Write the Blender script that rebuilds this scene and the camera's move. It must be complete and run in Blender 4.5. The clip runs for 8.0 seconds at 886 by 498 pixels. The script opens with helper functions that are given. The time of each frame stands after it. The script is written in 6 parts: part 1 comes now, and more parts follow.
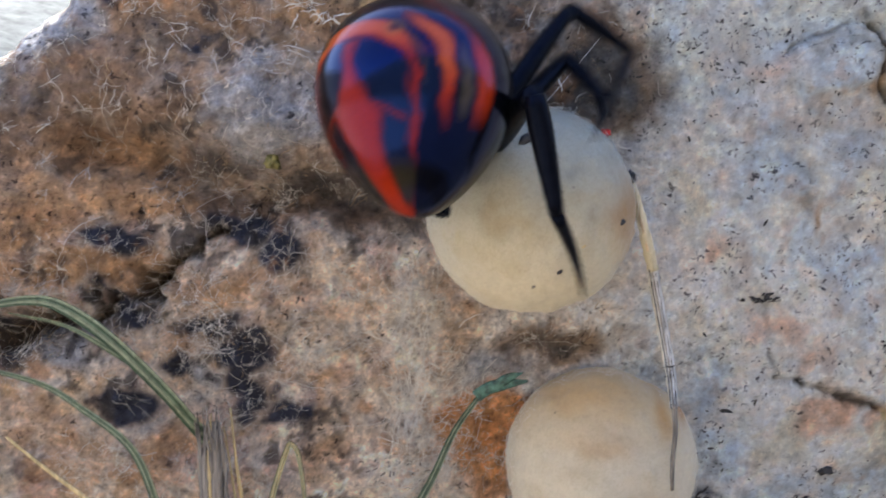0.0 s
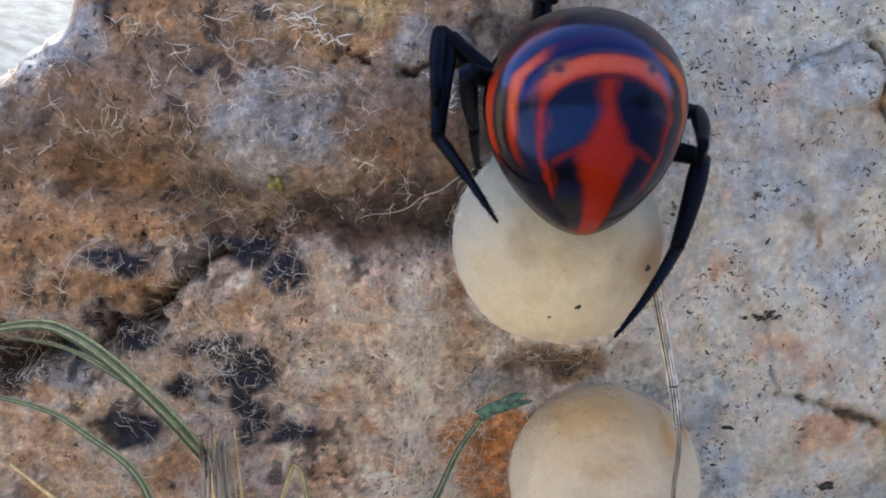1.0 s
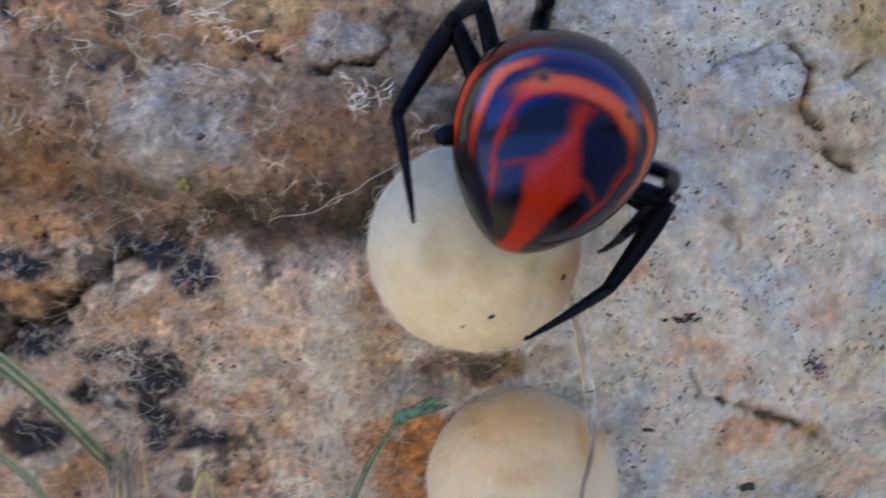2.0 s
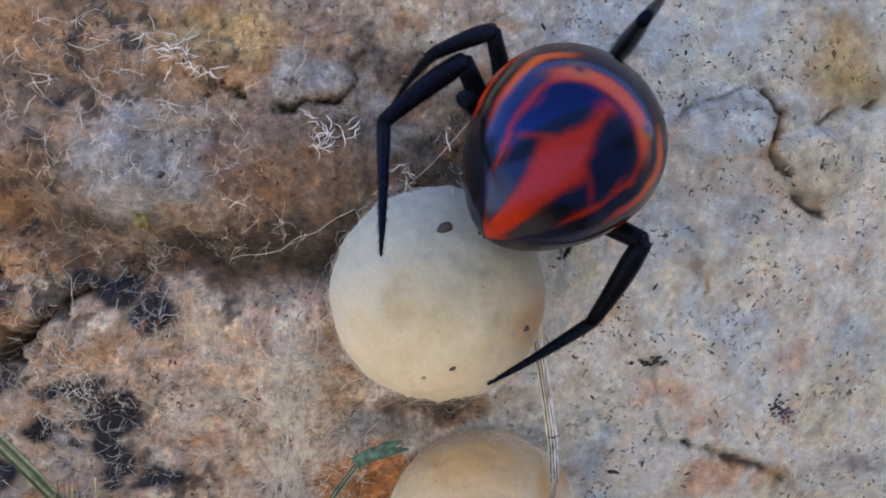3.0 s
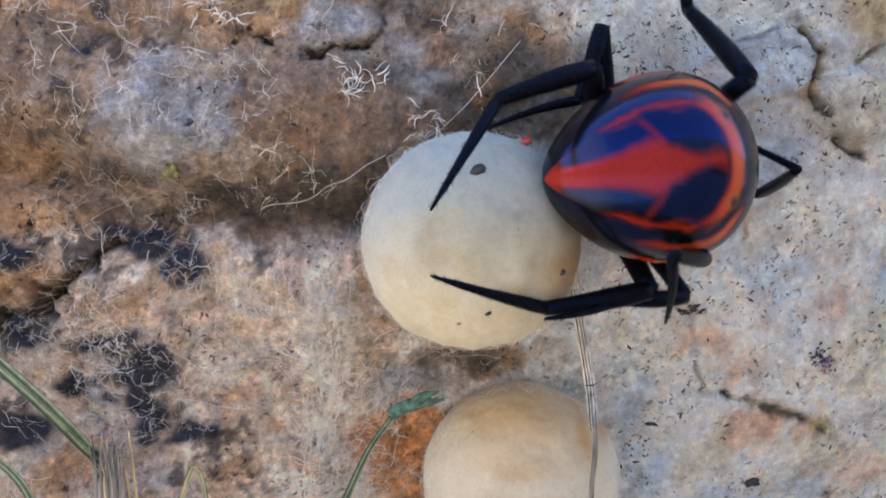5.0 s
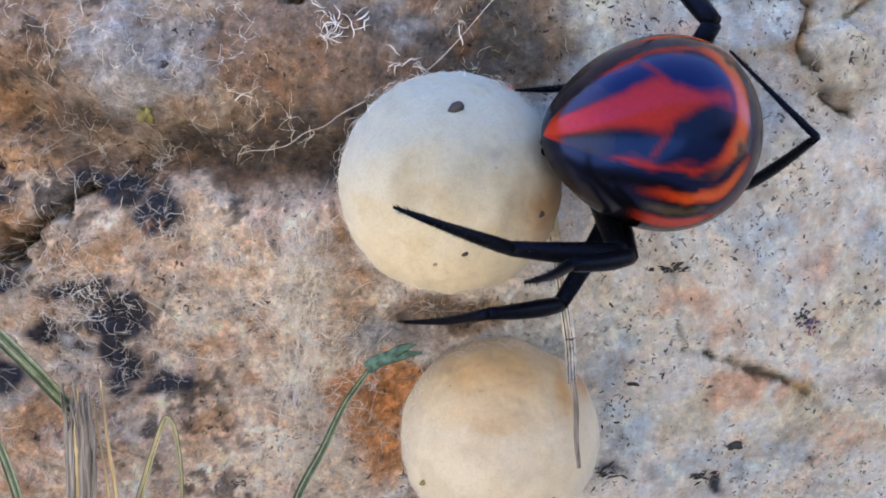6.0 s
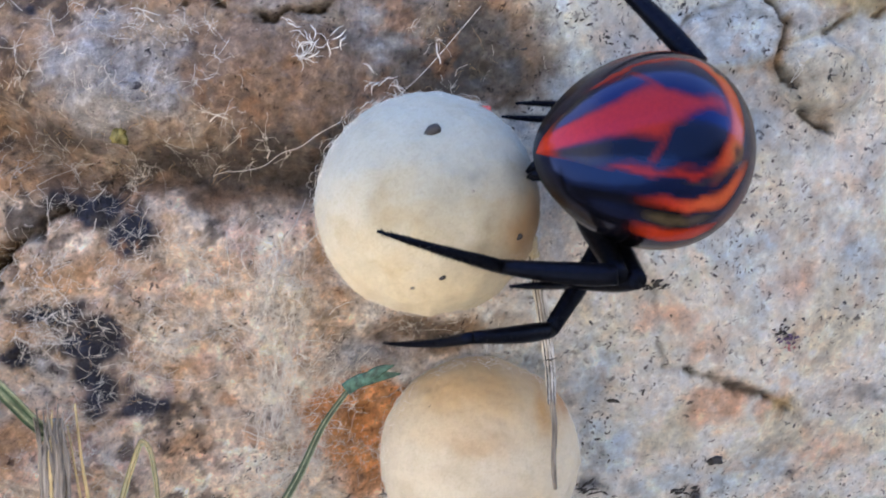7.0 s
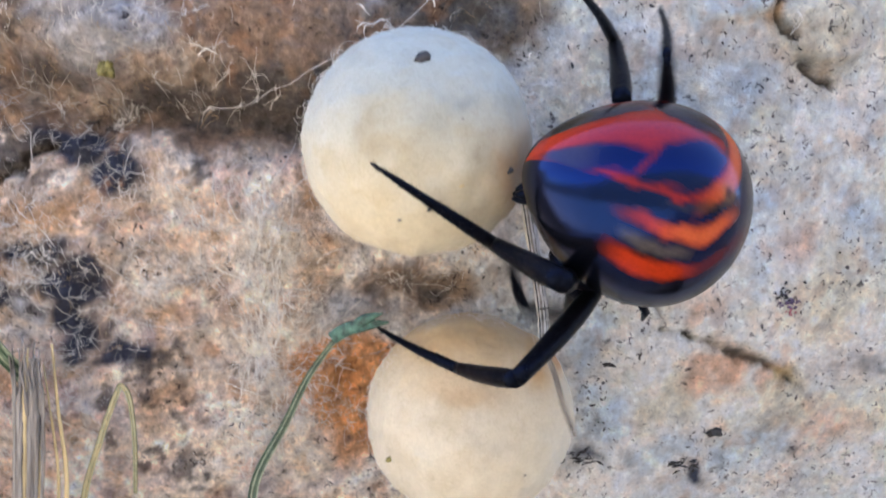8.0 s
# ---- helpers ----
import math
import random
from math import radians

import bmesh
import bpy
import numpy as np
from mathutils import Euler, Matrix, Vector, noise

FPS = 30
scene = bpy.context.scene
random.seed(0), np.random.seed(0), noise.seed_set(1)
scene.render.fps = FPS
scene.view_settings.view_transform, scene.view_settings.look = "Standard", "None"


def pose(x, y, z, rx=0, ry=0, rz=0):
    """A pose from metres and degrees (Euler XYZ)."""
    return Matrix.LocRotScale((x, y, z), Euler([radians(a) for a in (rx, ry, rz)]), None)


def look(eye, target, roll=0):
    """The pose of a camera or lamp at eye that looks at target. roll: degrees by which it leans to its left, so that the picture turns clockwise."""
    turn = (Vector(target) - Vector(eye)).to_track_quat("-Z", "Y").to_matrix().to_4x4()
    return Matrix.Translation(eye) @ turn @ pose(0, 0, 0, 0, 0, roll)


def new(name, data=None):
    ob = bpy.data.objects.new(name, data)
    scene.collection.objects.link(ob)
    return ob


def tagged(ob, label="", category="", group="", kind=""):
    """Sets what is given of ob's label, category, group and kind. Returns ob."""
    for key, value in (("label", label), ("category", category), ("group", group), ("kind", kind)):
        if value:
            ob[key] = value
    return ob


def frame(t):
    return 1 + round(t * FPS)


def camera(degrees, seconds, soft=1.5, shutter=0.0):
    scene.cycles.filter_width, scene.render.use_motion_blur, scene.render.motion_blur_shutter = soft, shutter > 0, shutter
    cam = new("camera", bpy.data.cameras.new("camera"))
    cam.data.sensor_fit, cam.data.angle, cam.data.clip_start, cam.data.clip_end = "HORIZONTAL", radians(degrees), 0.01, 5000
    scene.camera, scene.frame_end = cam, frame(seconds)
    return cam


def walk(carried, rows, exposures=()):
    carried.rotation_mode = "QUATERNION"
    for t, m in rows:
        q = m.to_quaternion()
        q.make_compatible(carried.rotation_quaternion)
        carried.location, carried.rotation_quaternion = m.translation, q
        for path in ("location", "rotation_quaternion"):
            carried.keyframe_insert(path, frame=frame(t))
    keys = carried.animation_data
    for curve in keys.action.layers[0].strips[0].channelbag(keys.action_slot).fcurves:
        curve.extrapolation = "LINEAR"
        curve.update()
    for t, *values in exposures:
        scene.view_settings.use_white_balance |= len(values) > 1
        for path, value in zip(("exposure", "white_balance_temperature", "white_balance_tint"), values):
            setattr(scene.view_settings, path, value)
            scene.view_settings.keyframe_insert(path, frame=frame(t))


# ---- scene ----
MM = 0.001          # sizes below are written in millimetres
LIFT = 60.0         # height of the plan's origin over the ground, mm


def at(x, y, z):
    """A place of the plan (mm; x along the rock, y into it, z up) in metres."""
    return Vector((x * MM, y * MM, (z + LIFT) * MM))


# ---- camera ----
cam = camera(48, 8.0, soft=1.8, shutter=0.5)


def eye_pose(x, y, z, yaw, pitch, roll):
    p = at(x, y, z)
    return pose(p.x, p.y, p.z, 90 + pitch, 0, yaw) @ pose(0, 0, 0, 0, 0, roll)


PATH = [
    (0.0, 0.01, -53.90, 0.00, -2.08, -0.40, 0.10),
    (0.3, -0.26, -53.85, 0.39, -3.20, -0.13, -0.10),
    (0.5, -0.44, -53.82, 0.64, -2.32, -0.32, -0.24),
    (0.6, -0.51, -53.81, 0.80, -2.38, -0.19, -0.20),
    (1.0, -0.78, -53.76, 1.42, -2.74, -0.78, -0.03),
    (1.5, 0.31, -53.52, 1.25, -3.05, -0.69, 0.30),
    (2.0, 1.80, -52.92, 2.31, -4.84, -1.65, 0.21),
    (2.2, 2.93, -52.41, 5.30, -5.32, -2.29, 0.79),
    (3.3, 2.90, -52.29, 3.97, -5.56, -1.32, 1.44),
    (3.5, 2.89, -52.27, 3.72, -5.25, -1.21, 1.55),
    (4.0, 1.97, -52.33, 3.08, -5.21, -1.62, 1.05),
    (4.2, 2.67, -52.06, 2.97, -4.77, -2.16, 0.79),
    (5.3, 2.31, -51.48, 1.46, -4.53, -2.53, 0.26),
    (5.5, 3.46, -51.79, 0.28, -4.56, -2.75, 1.07),
    (6.0, 3.47, -50.95, 0.31, -4.54, -2.82, 0.98),
    (6.5, 3.27, -50.55, 0.52, -5.10, -3.31, 0.38),
    (7.0, 3.74, -50.53, 1.59, -5.49, -3.16, 0.77),
    (7.5, 4.52, -49.86, 2.44, -6.01, -3.09, 0.71),
    (7.6, 4.53, -49.80, 1.28, -5.57, -2.06, 0.88),
    (7.7, 4.55, -49.74, 0.11, -4.88, -1.95, 1.05),
    (8.0, 4.60, -49.55, -3.39, -5.15, -0.39, 1.56),
]
EXPOSURE = [(0.0, 2.46, 5950, 10), (2.0, 2.54, 5950, 10), (4.0, 2.60, 6000, 10), (5.5, 2.93, 5900, 10), (6.5, 3.03, 5900, 10), (7.5, 3.08, 5900, 10), (8.0, 3.19, 5900, 10)]     # the film brightens towards its end
walk(cam, [(t, eye_pose(*row)) for t, *row in PATH], EXPOSURE)

# ---- light: open shade under a clear sky, the sun behind the boulder, sunlit earth before it ----
SUN_ELEVATION, SUN_AZIMUTH = 42, 98     # degrees; azimuth from +x towards +y
world = bpy.data.worlds.new("sky")
scene.world = world
world.use_nodes = True
wn = world.node_tree.nodes
sky = wn.new("ShaderNodeTexSky")
sky.sky_type = "NISHITA"
sky.sun_disc = False
sky.sun_elevation = radians(SUN_ELEVATION)
sky.sun_rotation = radians(90 - SUN_AZIMUTH)
sky.dust_density = 2.0
world.node_tree.links.new(sky.outputs[0], wn["Background"].inputs[0])
wn["Background"].inputs[1].default_value = 0.12
sun_data = bpy.data.lights.new("sun", "SUN")
sun_data.energy = 3.5
sun_data.angle = radians(0.6)
sun_data.color = (1.0, 0.93, 0.82)
sun = new("sun", sun_data)
sun_dir = Vector((math.cos(radians(SUN_AZIMUTH)) * math.cos(radians(SUN_ELEVATION)),
                  math.sin(radians(SUN_AZIMUTH)) * math.cos(radians(SUN_ELEVATION)), math.sin(radians(SUN_ELEVATION))))
sun.matrix_world = look(sun_dir * 3, (0, 0, 0))


# ---- noise on arrays ----
def lattice(ix, iy, seed):
    h = (ix.astype(np.int64) * 374761393 + iy.astype(np.int64) * 668265263 + seed * 1442695041) & 0x7FFFFFFF
    h = ((h ^ (h >> 13)) * 1274126177) & 0x7FFFFFFF
    h = ((h ^ (h >> 16)) * 2246822519) & 0x7FFFFFFF
    return (h & 0xFFFF) / 65535.0


def value_noise(x, y, seed):
    ix, iy = np.floor(x), np.floor(y)
    fx, fy = x - ix, y - iy
    fx, fy = fx * fx * (3 - 2 * fx), fy * fy * (3 - 2 * fy)
    a, b = lattice(ix, iy, seed), lattice(ix + 1, iy, seed)
    c, d = lattice(ix, iy + 1, seed), lattice(ix + 1, iy + 1, seed)
    return (a * (1 - fx) + b * fx) * (1 - fy) + (c * (1 - fx) + d * fx) * fy - 0.5


def fbm(x, y, size, seed, octaves=4, gain=0.5):
    """Noise of about -0.5 to 0.5 with lumps of that size."""
    total, amp, norm = 0, 1.0, 0.0
    for k in range(octaves):
        turn = 0.6 * k
        u, v = x * math.cos(turn) - y * math.sin(turn), x * math.sin(turn) + y * math.cos(turn)
        total = total + amp * value_noise(u * 2**k / size + 17.3 * k, v * 2**k / size - 9.1 * k, seed + 31 * k)
        norm += amp
        amp *= gain
    return total / norm * 1.6


def smooth(a, b, v):
    t = np.clip((v - a) / (b - a), 0, 1)
    return t * t * (3 - 2 * t)


# ---- materials ----
def material(name):
    m = bpy.data.materials.new(name)
    m.use_nodes = True
    nt = m.node_tree
    return m, nt, nt.nodes["Principled BSDF"]


def node(nt, kind, **values):
    n = nt.nodes.new(kind)
    for key, value in values.items():
        n.inputs[key.replace("_", " ")].default_value = value
    return n


def ramp(nt, source, stops):
    r = nt.nodes.new("ShaderNodeValToRGB")
    while len(r.color_ramp.elements) < len(stops):
        r.color_ramp.elements.new(0.5)
    for e, (p, c) in zip(r.color_ramp.elements, stops):
        e.position, e.color = p, (*c, 1)
    nt.links.new(source, r.inputs[0])
    return r.outputs[0]


def mix(nt, kind, factor, a, b):
    m = nt.nodes.new("ShaderNodeMix")
    m.data_type, m.blend_type = "RGBA", kind
    for socket, value in ((m.inputs["Factor"], factor), (m.inputs["A"], a), (m.inputs["B"], b)):
        if isinstance(value, (float, int)):
            socket.default_value = value
        elif isinstance(value, tuple):
            socket.default_value = (*value, 1)
        else:
            nt.links.new(value, socket)
    return m.outputs["Result"]


def textured(nt, scale, detail=6.0, rough=0.6, distortion=0.0):
    tc = nt.nodes.new("ShaderNodeTexCoord")
    n = node(nt, "ShaderNodeTexNoise", Scale=scale, Detail=detail, Roughness=rough, Distortion=distortion)
    nt.links.new(tc.outputs["Object"], n.inputs["Vector"])
    return n.outputs["Fac"]


def bumped(nt, bsdf, height, strength, distance):
    b = node(nt, "ShaderNodeBump", Strength=strength, Distance=distance)
    nt.links.new(height, b.inputs["Height"])
    nt.links.new(b.outputs[0], bsdf.inputs["Normal"])


def rock_material():
    m, nt, bsdf = material("stained_rock")
    vc = nt.nodes.new("ShaderNodeVertexColor")
    vc.layer_name = "tone"
    fine = textured(nt, 2300, 8, 0.68)
    grit = textured(nt, 8500, 4, 0.7)
    # mottling of grains round the mineral tone, light and dark
    shade = ramp(nt, fine, [(0.31, (0.34, 0.31, 0.30)), (0.42, (0.90, 0.88, 0.88)), (0.55, (1.18, 1.16, 1.14)), (0.66, (1.75, 1.72, 1.68))])
    col = mix(nt, "MULTIPLY", vc.outputs["Alpha"], vc.outputs["Color"], shade)
    speck = ramp(nt, grit, [(0.33, (0.10, 0.09, 0.10)), (0.43, (1, 1, 1))])
    col = mix(nt, "MULTIPLY", 0.35, col, speck)
    pores = ramp(nt, textured(nt, 2700, 4, 0.6, 0.8), [(0.36, (0, 0, 0)), (0.41, (1, 1, 1))])
    where = ramp(nt, textured(nt, 330, 4, 0.6), [(0.46, (1, 1, 1)), (0.58, (0, 0, 0))])
    keep = mix(nt, "LIGHTEN", 1.0, pores, where)
    col = mix(nt, "MULTIPLY", 1.0, col, ramp(nt, keep, [(0.0, (0.14, 0.13, 0.15)), (1.0, (1, 1, 1))]))
    tint = ramp(nt, textured(nt, 900, 4, 0.6), [(0.34, (0.90, 0.97, 1.10)), (0.5, (1, 1, 1)), (0.66, (1.12, 0.97, 0.85))])
    col = mix(nt, "MULTIPLY", 0.5, col, tint)
    nt.links.new(col, bsdf.inputs["Base Color"])
    bsdf.inputs["Roughness"].default_value = 0.85
    bsdf.inputs["Specular IOR Level"].default_value = 0.25
    both = node(nt, "ShaderNodeMath")
    nt.links.new(fine, both.inputs[0])
    nt.links.new(grit, both.inputs[1])
    bumped(nt, bsdf, both.outputs[0], 1.0, 0.00032)
    return m


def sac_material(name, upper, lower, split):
    """Papery silk: an upper and a lower tone that run together, partly light put into the colour, with fine felted
    grain.
    """
    m, nt, bsdf = material(name)
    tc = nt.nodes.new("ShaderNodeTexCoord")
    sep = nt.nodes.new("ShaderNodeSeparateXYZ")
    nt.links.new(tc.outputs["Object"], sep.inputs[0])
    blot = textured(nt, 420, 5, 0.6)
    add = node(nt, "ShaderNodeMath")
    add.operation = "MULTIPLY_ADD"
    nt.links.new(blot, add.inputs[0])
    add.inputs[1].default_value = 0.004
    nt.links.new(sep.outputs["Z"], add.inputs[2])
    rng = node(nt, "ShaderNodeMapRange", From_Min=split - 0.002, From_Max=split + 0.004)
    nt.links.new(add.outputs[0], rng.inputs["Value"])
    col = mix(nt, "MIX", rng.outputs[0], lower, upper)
    felt = textured(nt, 5200, 5, 0.7, 1.2)
    col = mix(nt, "MULTIPLY", 0.55, col, ramp(nt, felt, [(0.3, (0.72, 0.70, 0.66)), (0.55, (1, 1, 1)), (0.75, (1.08, 1.08, 1.06))]))
    vc = nt.nodes.new("ShaderNodeVertexColor")
    vc.layer_name = "stain"
    col = mix(nt, "MULTIPLY", 1.0, col, vc.outputs["Color"])
    col = mix(nt, "MULTIPLY", 0.6, col, ramp(nt, blot, [(0.36, (0.82, 0.78, 0.70)), (0.5, (1, 1, 1))]))
    nt.links.new(col, bsdf.inputs["Base Color"])
    bsdf.inputs["Roughness"].default_value = 0.75
    bsdf.inputs["Subsurface Weight"].default_value = 0.25
    bsdf.inputs["Subsurface Radius"].default_value = (0.0012, 0.0009, 0.0006)
    bsdf.inputs["Subsurface Scale"].default_value = 1.0
    bsdf.inputs["Sheen Weight"].default_value = 0.2
    bumped(nt, bsdf, felt, 0.45, 0.00012)
    return m


def plain(name, colour, rough=0.6, vary=0.35, scale=2500, spec=0.4, coat=0.0, stretch=None, gleam=None):
    m, nt, bsdf = material(name)
    if stretch:
        tc = nt.nodes.new("ShaderNodeTexCoord")
        mp = nt.nodes.new("ShaderNodeMapping")
        mp.inputs["Scale"].default_value = stretch
        nt.links.new(tc.outputs["Object"], mp.inputs[0])
        nz = node(nt, "ShaderNodeTexNoise", Scale=scale, Detail=6.0, Roughness=0.65)
        nt.links.new(mp.outputs[0], nz.inputs["Vector"])
        fac = nz.outputs["Fac"]
    else:
        fac = textured(nt, scale, 6, 0.65)
    lo, hi = tuple(c * (1 - vary) for c in colour), tuple(min(1, c * (1 + vary)) for c in colour)
    nt.links.new(ramp(nt, fac, [(0.34, lo), (0.66, hi)]), bsdf.inputs["Base Color"])
    bsdf.inputs["Roughness"].default_value = rough
    bsdf.inputs["Specular IOR Level"].default_value = spec
    bsdf.inputs["Coat Weight"].default_value = coat
    if gleam:
        bsdf.inputs["Specular Tint"].default_value = (*gleam, 1)
    bsdf.inputs["Coat Roughness"].default_value = 0.25
    bumped(nt, bsdf, fac, 0.35, 0.00008)
    return m


def abdomen_material():
    """Short velvety hairs over a glossy skin: the markings come from the mesh."""
    m, nt, bsdf = material("velvet_skin")
    vc = nt.nodes.new("ShaderNodeVertexColor")
    vc.layer_name = "tone"
    hair = textured(nt, 5000, 5, 0.7)
    col = mix(nt, "MULTIPLY", 0.5, vc.outputs["Color"], ramp(nt, hair, [(0.3, (0.7, 0.7, 0.7)), (0.6, (1.1, 1.1, 1.1))]))
    nt.links.new(col, bsdf.inputs["Base Color"])
    bsdf.inputs["Roughness"].default_value = 0.15
    black_gloss = node(nt, "ShaderNodeMapRange", To_Min=0.36, To_Max=0.72)
    nt.links.new(vc.outputs["Alpha"], black_gloss.inputs["Value"])
    # seen along the skin, the standing hairs swallow the gloss
    facing = nt.nodes.new("ShaderNodeLayerWeight")
    facing.inputs["Blend"].default_value = 0.5
    flat = node(nt, "ShaderNodeMapRange", From_Min=0.55, From_Max=0.88, To_Min=1.0, To_Max=0.04)
    nt.links.new(facing.outputs["Facing"], flat.inputs["Value"])
    gloss = nt.nodes.new("ShaderNodeMath")
    gloss.operation = "MULTIPLY"
    nt.links.new(black_gloss.outputs[0], gloss.inputs[0])
    nt.links.new(flat.outputs[0], gloss.inputs[1])
    nt.links.new(gloss.outputs[0], bsdf.inputs["Specular IOR Level"])
    bsdf.inputs["Specular Tint"].default_value = (0.06, 0.20, 1.0, 1)     # blue tint puts the sky's reflection into the gloss
    bsdf.inputs["IOR"].default_value = 1.45
    bumped(nt, bsdf, hair, 0.10, 0.00005)
    return m


ROCK = rock_material()
# fresh sac: cool dim sky light above, warm bounce below, put into the colour
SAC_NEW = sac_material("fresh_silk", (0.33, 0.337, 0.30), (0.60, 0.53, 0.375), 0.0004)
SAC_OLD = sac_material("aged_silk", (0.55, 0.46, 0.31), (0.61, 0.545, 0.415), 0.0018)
VELVET = abdomen_material()
# the legs' gloss is tinted blue too, for the sky's sheen
LEG_BLACK = plain("leg_black", (0.0035, 0.0035, 0.005), 0.32, 0.4, 3000, 0.09, 0.0, None, (0.22, 0.4, 1.0))
GRASS_GREEN = plain("grass_green", (0.115, 0.15, 0.095), 0.5, 0.5, 2500, 0.5, 0.0, (1, 1, 0.12))
GRASS_DULL = plain("grass_dull", (0.075, 0.085, 0.06), 0.7, 0.8, 1800, 0.3)
DRY_STEM = plain("dry_stem", (0.20, 0.175, 0.15), 0.75, 0.75, 4500, 0.3, 0.0, (1, 1, 0.06))
STEM_PALE = plain("stem_pale", (0.52, 0.50, 0.47), 0.7, 0.5, 4500, 0.3, 0.0, (1, 1, 0.06))
HUSK_CREAM = plain("husk_cream", (0.58, 0.50, 0.33), 0.7, 0.35, 2500, 0.3, 0.0, (1, 1, 0.15))
STRAW = plain("straw", (0.48, 0.37, 0.19), 0.7, 0.45, 3500, 0.3, 0.0, (1, 1, 0.08))
VEIN_PALE = plain("vein_pale", (0.26, 0.29, 0.19), 0.5, 0.4, 3000)
VEIN_DARK = plain("vein_dark", (0.035, 0.07, 0.035), 0.5, 0.4, 3000)
LEAF_GREEN = plain("leaf_green", (0.05, 0.11, 0.085), 0.55, 0.7, 3200, 0.4)
SILK = plain("web_silk", (0.82, 0.78, 0.72), 0.5, 0.15, 900, 0.5)
SILK_TAN = plain("tan_silk", (0.50, 0.36, 0.22), 0.6, 0.4, 900, 0.4)
BANK = plain("bank_earth", (0.125, 0.108, 0.085), 0.95, 0.5, 40, 0.1)
SCRUB = plain("sunny_scrub", (0.13, 0.13, 0.115), 0.95, 0.4, 9, 0.1)
SOIL = plain("dry_soil", (0.46, 0.38, 0.28), 0.9, 0.35, 60, 0.2)
DEBRIS_DARK = plain("dark_debris", (0.03, 0.028, 0.03), 0.6, 0.5, 4000)
MITE_RED = plain("mite_red", (0.65, 0.03, 0.02), 0.4, 0.2, 4000)
BUD_YELLOW = plain("bud_yellow", (0.17, 0.15, 0.05), 0.6, 0.6, 3000)
WING_ROSE = plain("wing_rose", (0.40, 0.16, 0.18), 0.5, 0.6, 4000)
WING_PURPLE = plain("wing_purple", (0.12, 0.08, 0.16), 0.4, 0.7, 4000)


# ---- building helpers ----
def mesh_object(name, verts, faces, mat, parent=None, label="", flat=False, centre=None):
    """A mesh from places in mm of the plan, or, under a parent, of the parent's own space; with a centre, places round it."""
    me = bpy.data.meshes.new(name)
    v = np.asarray(verts, float) * MM
    me.from_pydata(v.tolist(), [], faces)
    me.materials.append(mat)
    if not flat:
        me.shade_smooth()
    me.update()
    ob = new(name, me)
    if parent is not None:
        ob.parent = parent
    if centre is not None:
        ob.location = Vector(centre) * MM if parent is not None else at(*centre)
    elif parent is None:
        ob.location = (0, 0, LIFT * MM)
    if label:
        ob["label"] = label
    return ob


def tube(points, radii, sides=8, squash=1.0):
    """Rings along a line of places; squash flattens them."""
    pts = [Vector(p) for p in points]
    verts, faces = [], []
    ref = Vector((0.1, 1, 0.05))
    for i, p in enumerate(pts):
        d = (pts[min(i + 1, len(pts) - 1)] - pts[max(i - 1, 0)]).normalized()
        a = d.cross(ref)
        if a.length < 0.1:
            a = d.cross(Vector((1, 0, 0.2)))
        a.normalize()
        b = d.cross(a)
        for k in range(sides):
            w = 2 * math.pi * k / sides
            verts.append(p + (a * math.cos(w) + b * math.sin(w) * squash) * radii[i])
    n = len(pts)
    for i in range(n - 1):
        for k in range(sides):
            q = (k + 1) % sides
            faces.append((i * sides + k, i * sides + q, (i + 1) * sides + q, (i + 1) * sides + k))
    faces.append(tuple(range(sides - 1, -1, -1)))
    faces.append(tuple((n - 1) * sides + k for k in range(sides)))
    return verts, faces


def spline(points, steps):
    """A smooth line through places."""
    p = [Vector(q) for q in points]
    p = [2 * p[0] - p[1], *p, 2 * p[-1] - p[-2]]
    out = []
    for i in range(1, len(p) - 2):
        for k in range(steps):
            t = k / steps
            a, b, c, d = p[i - 1], p[i], p[i + 1], p[i + 2]
            out.append(0.5 * (2 * b + (c - a) * t + (2 * a - 5 * b + 4 * c - d) * t * t + (3 * b - a - 3 * c + d) * t**3))
    out.append(p[-2])
    return out


# ---- the boulder ----
ORANGE_STAINS = [
    (-13.5, 12.4, 4.6, 1.8, .6), (-2.4, 12.6, 4.2, 1.6, .8), (-19.6, 1.1, 3.4, 1.7, .8), (-15.2, 3.2, 3.0, 1.5, .9), (-12.4, 2.5, 2.0, 1.2, .8),
    (-4.9, -4.0, 3.6, 1.8, .25), (1.9, -1.4, 1.0, 1.2, .8), (-3.1, -7.4, 1.3, 0.9, .45), (-5.2, -11.6, 2.4, 1.6, .35),
    (-17.9, -9.6, 2.7, 1.8, .4), (-9.1, -2.6, 3.6, 1.2, .45), (22.1, 1.9, 0.35, 1.4, .6), (-11.4, -4.8, 2.0, 1.2, .5),
    (26.0, 6.3, 1.0, 1.2, .4), (25.7, 9.0, 0.5, 2.0, .5), (28.6, 5.4, 1.1, 1.0, .4), (-17.0, -1.6, 4.2, 1.0, .8), (-12.0, -10.6, 1.6, 1.4, .5),
    (2.2, -1.1, 0.7, 0.9, .7), (-8.3, 9.6, 1.2, 1.4, .4), (-10.0, 7.4, 2.4, 1.0, .4),
]
